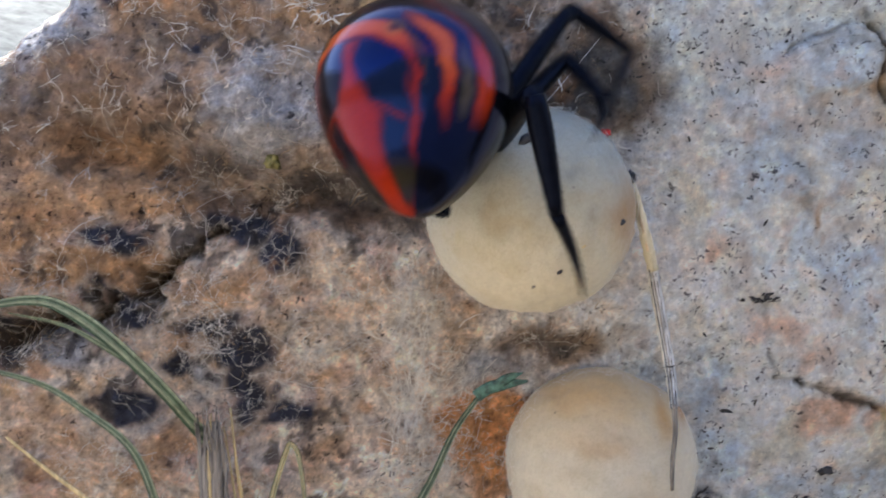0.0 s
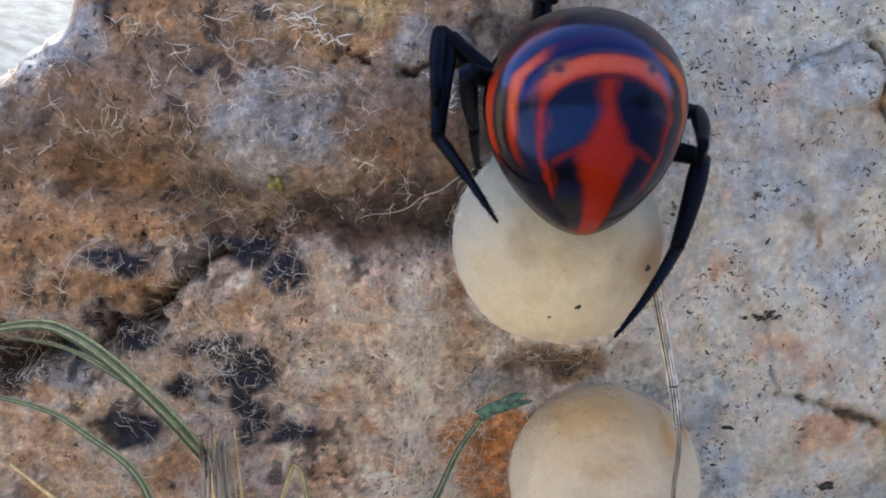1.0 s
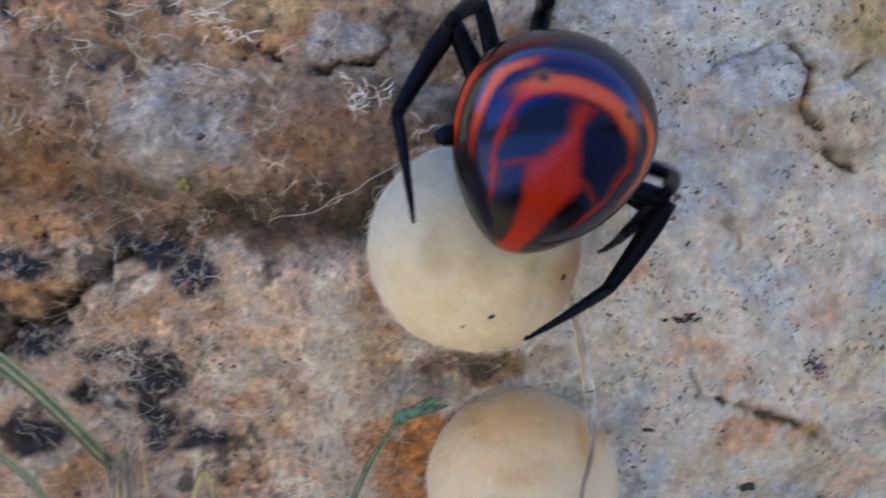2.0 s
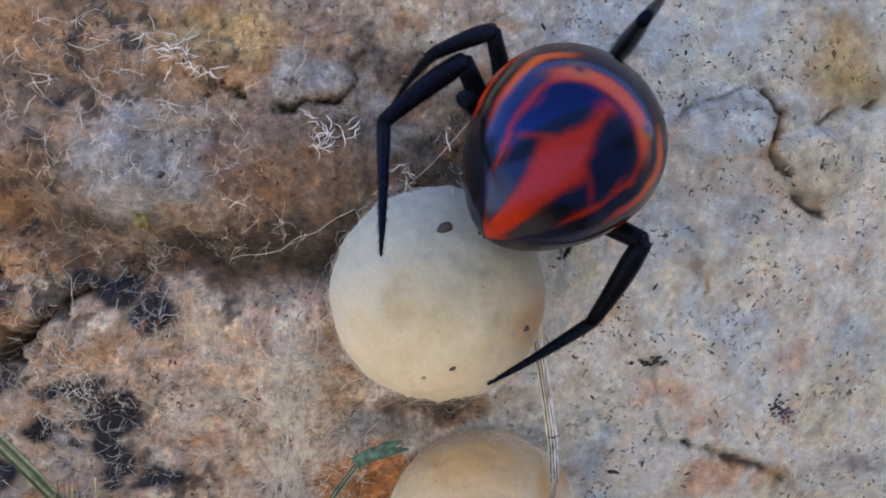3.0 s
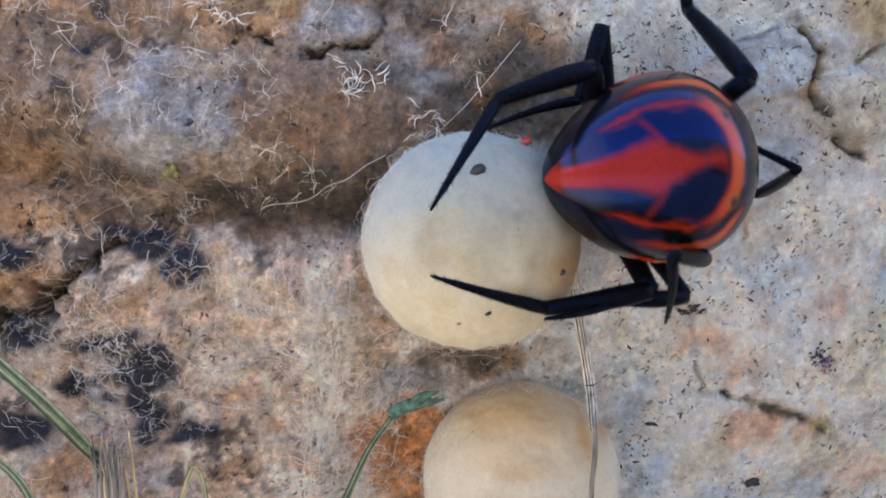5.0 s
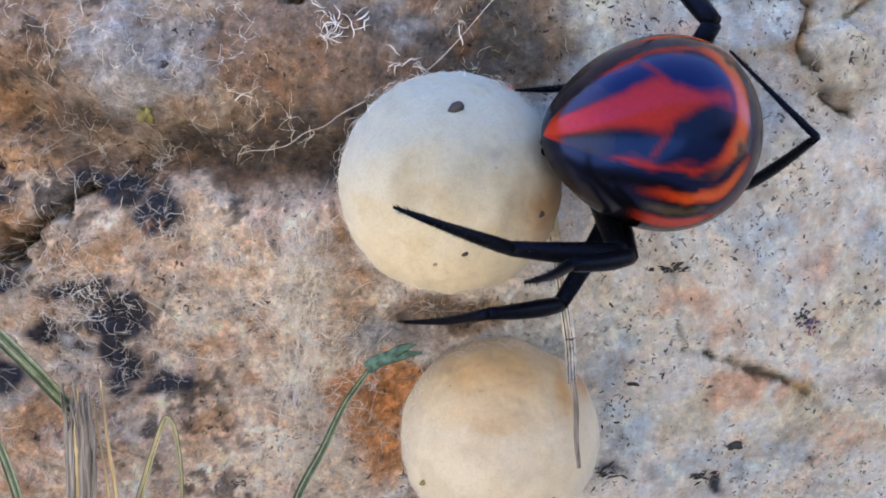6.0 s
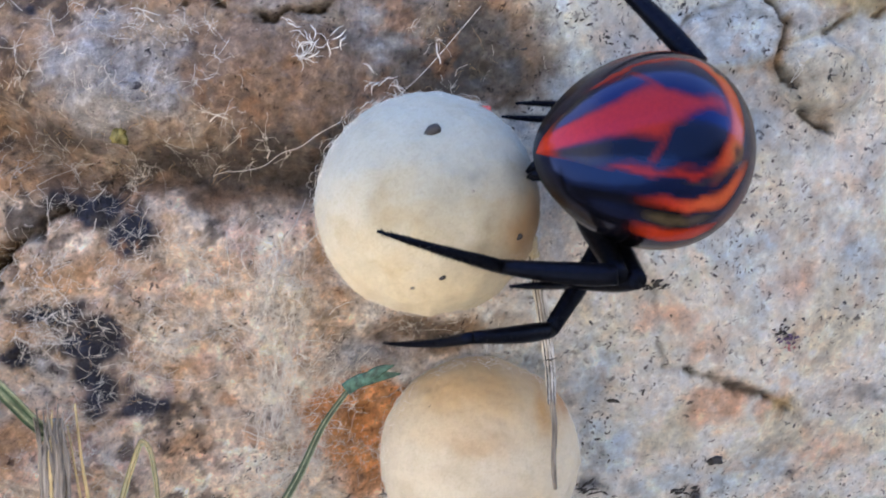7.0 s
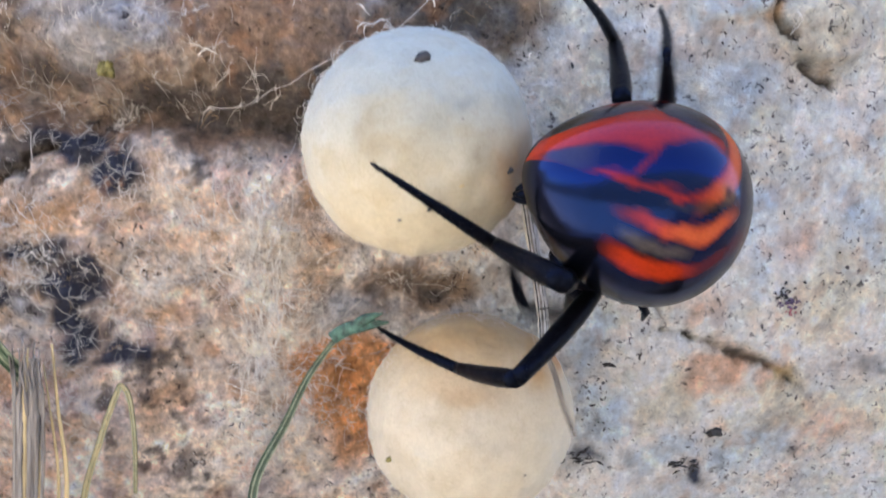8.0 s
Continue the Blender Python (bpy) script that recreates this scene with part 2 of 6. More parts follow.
PEACH_STAINS = [(24.9, -9.9, 2.3, 1.0, .8), (24.0, -10.9, 1.2, 0.9, .6), (16.6, -0.4, 0.7, 1.1, .6), (20.6, -4.8, 1.6, 1.3, .45), (28.4, -10.6, 1.0, 0.7, .6),
                (20.0, -12.8, 1.4, 1.0, .45), (31.5, -13.6, 2.4, 1.4, .5), (27.5, -3.0, 1.0, 1.3, .4), (17.2, 3.2, 1.2, 1.0, .3), (22.6, -6.0, 1.0, 0.8, .45), (19.0, 9.0, 1.4, 0.8, .4)]
OCHRE_STAINS = [(30.2, 12.4, 3.0, 2.0, .6), (28.6, 13.8, 2.2, 1.2, .5), (30.5, 9.0, 1.6, 1.6, .3), (-3.0, 13.4, 3.0, 1.0, .8), (29.2, -10.9, 0.8, 0.8, .5)]
HOLLOW_STAINS = [(4.0, -10.2, 1.7, 2.2, 1), (5.2, -11.5, 2.1, 2.6, 1)]     # fresh bright rust
# brown rock; the long strip along the ledge is crevice shade painted brown
BROWN_AND_SHADE_SPOTS = [
    (-0.6, 7.0, 3.4, 2.4, .9), (-18.4, 4.6, 3.9, 1.8, .8), (-13.2, 7.4, 3.0, 2.4, .7), (1.8, 5.4, 2.0, 1.6, .8),
    (-4.9, 1.9, 7.8, 1.2, .6), (8.6, -5.8, 3.8, 1.0, .8), (-11.7, 11.6, 3.6, 1.8, .7), (7.2, 7.1, 3.5, 1.4, .65),
    (9.8, 9.4, 3.5, 2.4, .8), (10.4, 7.4, 3.0, 2.2, .6), (5.5, 10.8, 4.0, 2.4, .5), (-15.5, 9.6, 2.4, 2.4, .8), (3.6, 6.8, 1.6, 1.4, .6),
]
# dark rock, plus shade painted along the ledge crevice and under the fresh sac
DARK_AND_SHADE_SPOTS = [(13.0, 8.8, 2.4, 1.8, .3), (9.2, 8.8, 3.0, 2.0, .8), (5.6, 8.8, 2.6, 1.6, .6), (4.8, 12.4, 3.4, 1.6, .45), (0.6, 2.8, 4.4, 1.2, 1), (2.6, 3.8, 1.6, 1.6, .8), (4.6, 6.6, 1.5, 1.0, .5), (-4.5, 2.5, 3.4, 0.8, .7), (-9.6, 4.2, 3.0, 0.8, .55), (-13.0, 5.4, 2.4, 0.7, .45), (-12.6, 10.6, 3.0, 1.6, .3), (-18.0, 6.4, 2.0, 1.2, .4), (8.4, -5.6, 3.2, 0.8, .5)]
BLUE_GREY_PATCHES = [
    (-6.8, 6.0, 2.9, 1.9, .8), (-9.4, 6.6, 1.4, 1.4, .5), (-7.4, 9.0, 1.1, 1.5, .55), (1.4, 11.3, 2.0, 1.2, .7), (4.8, 9.8, 1.6, 0.9, .4), (-11.7, 7.9, 1.4, 1.0, .3),
    (-17.6, -5.2, 2.1, 1.2, .8), (-10.9, -7.6, 1.2, 1.0, .6), (-13.0, -9.4, 2.0, 0.9, .5), (22.6, 9.8, 2.4, 1.6, .7), (23.7, 5.0, 2.7, 2.2, .5), (19.4, 4.2, 2.4, 2.4, .6), (17.2, -8.4, 1.6, 2.4, .6),
    (24.9, -1.0, 1.7, 1.0, .8), (31.5, -2.0, 2.6, 2.4, .5), (18.6, -13.0, 2.2, 1.6, .7), (22.2, -14.8, 2.0, 1.2, .6), (27.6, -14.3, 2.8, 1.5, .6),
    # the next two, on the rim, carry bluish sky light in their colour
    (-18.7, 9.4, 1.6, 1.6, .8), (-17.0, 11.4, 1.4, 1.5, .9), (4.2, -6.4, 1.6, 1.1, .6), (14.8, -5.0, 1.2, 1.6, .4),
]
PALE_PATCHES = [
    (0.3, -3.8, 0.8, 2.2, .9), (1.0, -9.0, 0.7, 2.0, .9), (0.6, -12.6, 0.7, 2.4, .9), (-4.8, -5.0, 2.6, 1.4, .7), (-3.0, -10.2, 2.4, 1.0, .5), (-13.5, -3.8, 2.4, 1.0, .4),
    (-12.0, 1.4, 1.4, 0.8, .4), (-2.0, -4.7, 2.2, 1.5, .5), (-4.2, -1.6, 2.4, 1.0, .5), (-1.0, -8.6, 1.6, 1.2, .5), (-7.4, 9.4, 0.9, 1.3, .5),
    (31.0, -5.0, 3.0, 3.0, .7), (29.4, -12.0, 2.9, 1.6, .6), (27.7, 7.8, 1.9, 1.5, .8), (22.6, -11.8, 2.2, 1.4, .5),
    (17.5, -4.0, 2.2, 3.0, .35), (21.5, 4.5, 3.0, 2.4, .4), (19.4, 11.4, 2.6, 1.6, .35), (33.5, -12.8, 2.0, 1.6, .6), (15.2, 2.6, 1.0, 2.2, .5),
]
DARK_LICHEN = [
    (-14.7, 0.1, 1.6, 0.9, .9), (-9.0, 0.9, 1.7, 1.0, 1), (-6.6, -0.6, 1.4, 1.3, 1), (-9.9, -4.4, 1.2, 0.6, .8), (-8.2, -6.3, 1.5, 1.5, 1), (-8.8, -8.2, 1.4, 1.1, 1),
    (-6.4, -9.3, 1.7, 0.7, .75), (-14.4, -8.0, 1.2, 0.9, 1), (-12.2, -6.2, 1.2, 1.1, .9), (-10.3, 9.3, 0.6, 0.8, .6), (-20.4, -5.0, 1.8, 1.6, 1), (-14.6, -3.2, 2.0, 0.7, .8),
    (34.0, -9.9, 1.3, 0.7, .38), (23.8, -16.5, 0.9, 0.8, .6), (18.0, -15.4, 1.8, 0.7, .45), (30.6, -14.8, 1.0, 0.5, .4), (-15.2, 12.6, 1.0, 0.7, .7), 
]
CRACKS = [  # width, depth, line
    (0.85, 2.4, [(-24, -5.8), (-20.5, -4.9), (-17.5, -4.0), (-15.9, -3.5), (-14.4, -3.0), (-12.9, -2.1)]),
    (0.24, 1.0, [(-12.9, -2.1), (-11.5, -0.8), (-10.4, -0.1), (-9.3, 0.4)]),
    (0.19, 0.62, [(21.3, -7.7), (23.0, -8.2), (24.6, -8.6), (26.2, -9.2), (27.4, -9.7), (29.9, -10.8)]),
    (0.07, 0.24, [(20.2, -3.4), (20.3, -5.0), (20.7, -6.4), (21.4, -7.7)]),
    (0.20, 0.8, [(-3.6, 10.6), (-2.0, 10.3), (-0.7, 9.7), (1.1, 10.0), (2.5, 10.4)]),
    (0.10, 0.35, [(2.5, 10.4), (3.4, 12.0), (4.1, 13.3)]),
    (0.17, 0.6, [(24.2, 12.2), (24.7, 11.6), (25.9, 10.2), (25.4, 9.0), (25.8, 7.8), (27.2, 6.1), (28.8, 4.9)]),
    (0.15, 0.5, [(25.7, 9.3), (27.2, 9.9), (28.8, 10.7), (31, 11.0)]),
    (0.09, 0.3, [(20.2, 10.0), (21.2, 10.9), (22.6, 11.3), (24.3, 12.0)]),
    (0.07, 0.22, [(22.2, 3.6), (22.0, 2.2), (22.2, 0.8)]),
]
LEDGE = [(-16, 4.5), (-12.6, 4.0), (-9.7, 3.0), (-6.1, 2.7), (-3.2, 2.1), (0.4, 1.9), (3.7, 2.5), (7, 5)]
RIM = [(-60, -22), (-23.0, 6.3), (-21.3, 7.9), (-18.9, 10.4), (-17.3, 12.3), (-16.6, 14.2), (-14, 26), (20, 180), (24, 400)]


def off_line(x, z, line):
    """How far places lie from a line of points, and on which side."""
    best, side = np.full(np.shape(x), 1e9), np.zeros(np.shape(x))
    for (ax, az), (bx, bz) in zip(line, line[1:]):
        dx, dz = bx - ax, bz - az
        t = np.clip(((x - ax) * dx + (z - az) * dz) / (dx * dx + dz * dz), 0, 1)
        px, pz = x - ax - t * dx, z - az - t * dz
        d = np.hypot(px, pz)
        side = np.where(d < best, np.sign(dx * pz - dz * px), side)
        best = np.minimum(best, d)
    return best, side


def lump(x, z, cx, cz, rx, rz):
    return np.exp(-(((x - cx) / rx) ** 2 + ((z - cz) / rz) ** 2))


def crack_warp(x, z):
    """Places shifted so that cracks wander, and how far each crack gapes there."""
    k = 0.8 - 0.2 * smooth(10, 18, x)
    return x + k * fbm(x, z, 0.8, 31), z + k * fbm(x, z, 0.8, 32), smooth(-0.2, 0.1, fbm(x, z, 1.1, 33))


def rock_depth(x, z):
    """The rock's face: y for x and z, in mm."""
    xc, zc = np.clip(x, -30, 40), np.clip(z, -24, 22)
    y = -1.48 + 0.1106 * xc - 0.149 * zc - 0.0009 * xc**2 - 0.004 * xc * zc + 0.0055 * zc**2
    far = np.hypot(x - xc, z - zc)
    y = y + 0.12 * far + 6 * fbm(x, z, 60, 5) * smooth(5, 60, far)
    wx, wz = x + 1.2 * fbm(x, z, 4, 11), z + 1.2 * fbm(x, z, 4, 12)
    y = y - 1.3 * lump(wx, wz, -7, 6.2, 5, 2.4) - 1.0 * lump(wx, wz, 0.5, 6.5, 5, 3.0) - 0.6 * lump(wx, wz, -14, 9, 5, 4)
    d, _ = off_line(wx, wz, LEDGE)
    y = y + 2.7 * np.exp(-((d / 1.3) ** 2))
    y = y + 1.2 * lump(wx, wz, 8.5, -10.8, 5.5, 4.5) + 0.9 * lump(wx, wz, 8.5, -5.8, 4.5, 0.9) + 0.8 * lump(wx, wz, 8, 1, 5, 5)
    y = y - 0.9 * smooth(0.25, 0.55, lump(wx, wz, 28.0, 7.8, 2.4, 1.9)) - 0.5 * smooth(0.25, 0.5, lump(wx, wz, 22.8, 9.6, 2.6, 1.9))
    y = y + 1.5 * fbm(x, z, 9, 21, 5) + (0.7 * fbm(x, z, 1.5, 23, 5, 0.65) + 0.25 * np.abs(fbm(x, z, 0.7, 25, 3))) * (1 - 0.6 * smooth(8, 18, x))
    cx, cz, gate = crack_warp(x, z)
    for width, depth, line in CRACKS:
        d, _ = off_line(cx, cz, line)
        y = y + depth * (0.3 + 0.7 * gate) * np.exp(-((d / width) ** 2)) + 0.06 * depth * np.exp(-((d / (width * 3.5)) ** 2))
    d, side = off_line(x + 1.0 * fbm(x, z, 2.5, 41), z + 1.0 * fbm(x, z, 2.5, 42), RIM)
    out = np.where(side > 0, d, -d) + 1.6
    return y + np.where(out > 0, 0.55 * out**2, 0)


def rock_tone(x, z):
    """The rock's colours: pinkish grey stone with iron stains, pale crusts, dark lichen and dark cracks, with some
    light and shade painted in.
    """
    wx, wz = x + 2.2 * fbm(x, z, 2.6, 51, 4) , z + 2.2 * fbm(x, z, 2.6, 52, 4)
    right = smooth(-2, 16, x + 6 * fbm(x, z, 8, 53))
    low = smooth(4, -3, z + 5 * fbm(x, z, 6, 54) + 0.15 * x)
    # brown stone above, pale below; the step is widened to stand for bounced light
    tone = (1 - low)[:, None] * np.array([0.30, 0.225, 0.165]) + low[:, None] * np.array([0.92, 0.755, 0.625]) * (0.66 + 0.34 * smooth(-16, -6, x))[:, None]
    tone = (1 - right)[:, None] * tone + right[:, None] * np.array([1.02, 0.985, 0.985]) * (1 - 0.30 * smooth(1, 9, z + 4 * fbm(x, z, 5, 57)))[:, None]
    n = fbm(x, z, 1.3, 55, 5, 0.7)
    tone = tone * (1 + (1.5 - 0.75 * right) * n)[:, None]
    # drifts of cream, rose and grey through the stone
    for size, seed, colour, much in ((2.6, 81, (0.84, 0.74, 0.60), 0.7), (1.7, 83, (0.76, 0.52, 0.44), 0.6), (1.4, 85, (0.24, 0.20, 0.21), 0.5), (2.2, 87, (0.68, 0.47, 0.27), 0.55), (1.0, 88, (0.92, 0.86, 0.78), 0.6)):
        b = smooth(0.09, 0.22, fbm(x, z, size, seed, 5, 0.62)) * much * (0.4 + 0.6 * np.maximum(low, right)) * (1 - 0.75 * right)
        tone = tone * (1 - b)[:, None] + np.array(colour) * b[:, None]
    for size, seed, colour in ((4.2, 91, (0.78, 0.84, 0.95)), (3.4, 92, (1.0, 0.87, 0.84)), (3.0, 93, (1.0, 0.97, 0.88)), (2.4, 94, (0.66, 0.62, 0.64))):
        b = smooth(0.04, 0.2, fbm(x, z, size, seed, 4, 0.6)) * 0.6 * right
        tone = tone * (1 - b)[:, None] + np.array(colour) * b[:, None]

    def layer(tone, spots, colour, sharp, seed):
        w = np.zeros(len(x))
        for cx, cz, rx, rz, s in spots:
            w = np.maximum(w, s * lump(wx, wz, cx, cz, rx * 1.1, rz * 1.1))
        w = smooth(0.25 - sharp, 0.25 + sharp, w + 0.35 * fbm(x, z, 0.9, seed, 4)) * np.clip(w * 1.6 + 0.2, 0, 1)
        return tone * (1 - w)[:, None] + np.asarray(colour) * w[:, None] * (1 + 0.8 * fbm(x, z, 1.0, seed + 1, 4, 0.65))[:, None]

    tone = layer(tone, PALE_PATCHES, (0.80, 0.71, 0.60), 0.25, 61)
    tone = layer(tone, BROWN_AND_SHADE_SPOTS, (0.31, 0.215, 0.155), 0.22, 63)
    tone = layer(tone, ORANGE_STAINS, (0.54, 0.34, 0.195), 0.3, 65)
    tone = layer(tone, PEACH_STAINS, (0.84, 0.56, 0.44), 0.3, 97)
    tone = layer(tone, OCHRE_STAINS, (0.60, 0.45, 0.25), 0.3, 99)
    tone = layer(tone, DARK_AND_SHADE_SPOTS, (0.12, 0.103, 0.095), 0.3, 79)
    tone = layer(tone, HOLLOW_STAINS, (0.72, 0.34, 0.14), 0.25, 75)
    cool = right[:, None] * np.array([0.66, 0.70, 0.80]) + (1 - right)[:, None] * np.array([0.47, 0.47, 0.50])
    tone = layer(tone, BLUE_GREY_PATCHES, cool, 0.3, 67)
    tone = layer(tone, [(a, b, 0.85 * c, 0.85 * d, e) for a, b, c, d, e in DARK_LICHEN], (0.036, 0.041, 0.068), 0.28, 69)
    tone = tone * (1 + right[:, None] * np.array([0.05, 0.13, 0.12])) * (1 + 0.08 * low)[:, None]
    # scattered small blotches of orange and of dark crust
    b = smooth(0.12, 0.3, fbm(x, z, 1.1, 71, 4)) * smooth(-0.1, 0.15, fbm(x, z, 7, 72)) * (1 - 0.5 * right)
    tone = tone * (1 - 0.6 * b)[:, None] + np.array([0.50, 0.27, 0.14]) * (0.6 * b)[:, None]
    b = smooth(0.10, 0.26, fbm(x, z, 0.9, 73, 4, 0.6)) * (0.3 + 0.7 * smooth(-0.05, 0.2, fbm(x, z, 6, 74))) * (1 - 0.7 * right)
    tone = tone * (1 - 0.8 * b)[:, None] + np.array([0.06, 0.055, 0.06]) * (0.8 * b)[:, None]
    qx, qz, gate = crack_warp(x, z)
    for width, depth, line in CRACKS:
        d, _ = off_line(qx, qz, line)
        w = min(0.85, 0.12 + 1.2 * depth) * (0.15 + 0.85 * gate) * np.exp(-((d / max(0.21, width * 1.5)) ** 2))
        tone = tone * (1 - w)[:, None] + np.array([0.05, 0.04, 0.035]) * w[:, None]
    return np.clip(0.86 * tone, 0.006, 0.84)


def build_boulder():
    near_x, near_z = np.arange(-27, 36.01, 0.14), np.arange(-21, 19.01, 0.14)
    xs = np.concatenate([np.linspace(-200, -60, 8), np.linspace(-52, -27.8, 24), near_x, np.linspace(36.8, 60, 22), np.linspace(72, 420, 22)])
    zs = np.concatenate([np.linspace(-75, -21.8, 40), near_z, np.linspace(19.8, 60, 40), np.linspace(72, 380, 24)])
    gx, gz = np.meshgrid(xs, zs)
    x, z = gx.ravel(), gz.ravel()
    y = np.minimum(rock_depth(x, z), 90.0)
    nx, nz = len(xs), len(zs)
    verts = np.stack([x, y, z], 1)
    i = np.arange(nx - 1)[None, :] + nx * np.arange(nz - 1)[:, None]
    quads = np.stack([i, i + 1, i + nx + 1, i + nx], -1).reshape(-1, 4)
    quads = quads[(y[quads] < 88).all(1)]
    # the back and the sides, so that the boulder is a body
    base = len(verts)
    back = verts.copy()
    back[:, 1] = 96 + 40 * np.exp(-((back[:, 0] - 120) / 160) ** 2)
    verts = np.concatenate([verts, back])
    edges = np.concatenate([quads[:, [k, (k + 1) % 4]] for k in range(4)])
    keys = edges.min(1).astype(np.int64) * base + edges.max(1)
    _, first, count = np.unique(keys, return_index=True, return_counts=True)
    rim = edges[first[count == 1]]
    sides = np.stack([rim[:, 1], rim[:, 0], rim[:, 0] + base, rim[:, 1] + base], 1)
    faces = np.concatenate([quads, quads[:, ::-1] + base, sides]).tolist()
    ob = mesh_object("boulder", verts, faces, ROCK)
    tone = np.full((len(verts), 4), 1.0)
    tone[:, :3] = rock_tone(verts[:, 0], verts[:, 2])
    calm = smooth(8, 20, verts[:, 0] + 6 * fbm(verts[:, 0], verts[:, 2], 6, 77))
    tone[:, 3] = 0.95 - 0.5 * calm
    layer = ob.data.color_attributes.new("tone", "FLOAT_COLOR", "POINT")
    layer.data.foreach_set("color", tone.ravel().astype(np.float32))
    return tagged(ob, "weathered rock face with orange stains and grey crust", "rock", kind="structure")


build_boulder()


def build_ground():
    n = 60
    r = np.concatenate([[0.0], np.geomspace(0.05, 400, n)]) * 1000
    a = np.linspace(0, 2 * np.pi, 48, endpoint=False)
    x, y = (r[:, None] * np.cos(a)).ravel(), (r[:, None] * np.sin(a)).ravel()
    z = -LIFT + 8 * fbm(x, y, 120, 81) + np.clip(r.repeat(48) / 1000, 0, 3) * 12 * fbm(x, y, 900, 82)
    faces = [(i * 48 + k, i * 48 + (k + 1) % 48, (i + 1) * 48 + (k + 1) % 48, (i + 1) * 48 + k) for i in range(1, n) for k in range(48)]
    faces += [(0, 48 + k, 48 + (k + 1) % 48) for k in range(48)]
    ob = mesh_object("ground", np.stack([x, y, z], 1), faces, SOIL)
    return tagged(ob, "dry sandy soil in front of the rock", "ground", kind="structure")


build_ground()


def build_unseen_bank():
    """An unseen earth bank, added behind the camera and on its right to shape light and reflections; the sun falls on
    its inner side and it throws warm light on the rock.
    """
    n = 72
    verts, faces = [], []
    for k in range(n):
        a = 2 * math.pi * k / n
        # highest towards the sun, low on the open side and behind the boulder
        toward = 0.5 + 0.5 * math.cos(a - radians(-75))
        rise = 40 + 450 * toward ** 3.0
        for radius, part_of in ((520, 0.0), (560, 0.35), (620, 0.75), (700, 1.0), (900, 1.02), (1500, 0.4), (2100, 0.0)):
            lump_r = 1 + 0.10 * noise.fractal(Vector((math.cos(a) * 3, math.sin(a) * 3, part_of * 2)), 1.0, 2.0, 4)
            verts.append((math.cos(a) * radius * lump_r, math.sin(a) * radius * lump_r + 40, -LIFT - 12 + rise * part_of * lump_r))
    for k in range(n):
        q = (k + 1) % n
        for j in range(6):
            faces.append((k * 7 + j, q * 7 + j, q * 7 + j + 1, k * 7 + j + 1))
    return tagged(mesh_object("bank", verts, faces, BANK), "unseen earth bank added to shape light on the rock", "bank", kind="structure")


build_unseen_bank()


def build_slope():
    """A bright scrubby slope far behind the boulder, open to the sun."""
    verts, faces, n = [], [], 40
    for k in range(n + 1):
        a = radians(40 + 140 * k / n)
        for radius, height in ((2600, -LIFT - 14), (3400, 220), (4600, 760), (6000, 1600), (7000, 1700)):
            w = 1 + 0.10 * noise.fractal(Vector((math.cos(a) * 4, math.sin(a) * 4, height * 0.002)), 1.0, 2.0, 4)
            verts.append((math.cos(a) * radius * w, math.sin(a) * radius * w, height * (w if height > 0 else 1)))
    for k in range(n):
        for j in range(4):
            faces.append((k * 5 + j, (k + 1) * 5 + j, (k + 1) * 5 + j + 1, k * 5 + j + 1))
    return tagged(mesh_object("slope", verts, faces, SCRUB), "sunlit pale scrubby slope far behind the rock", "hillside", kind="structure")


build_slope()


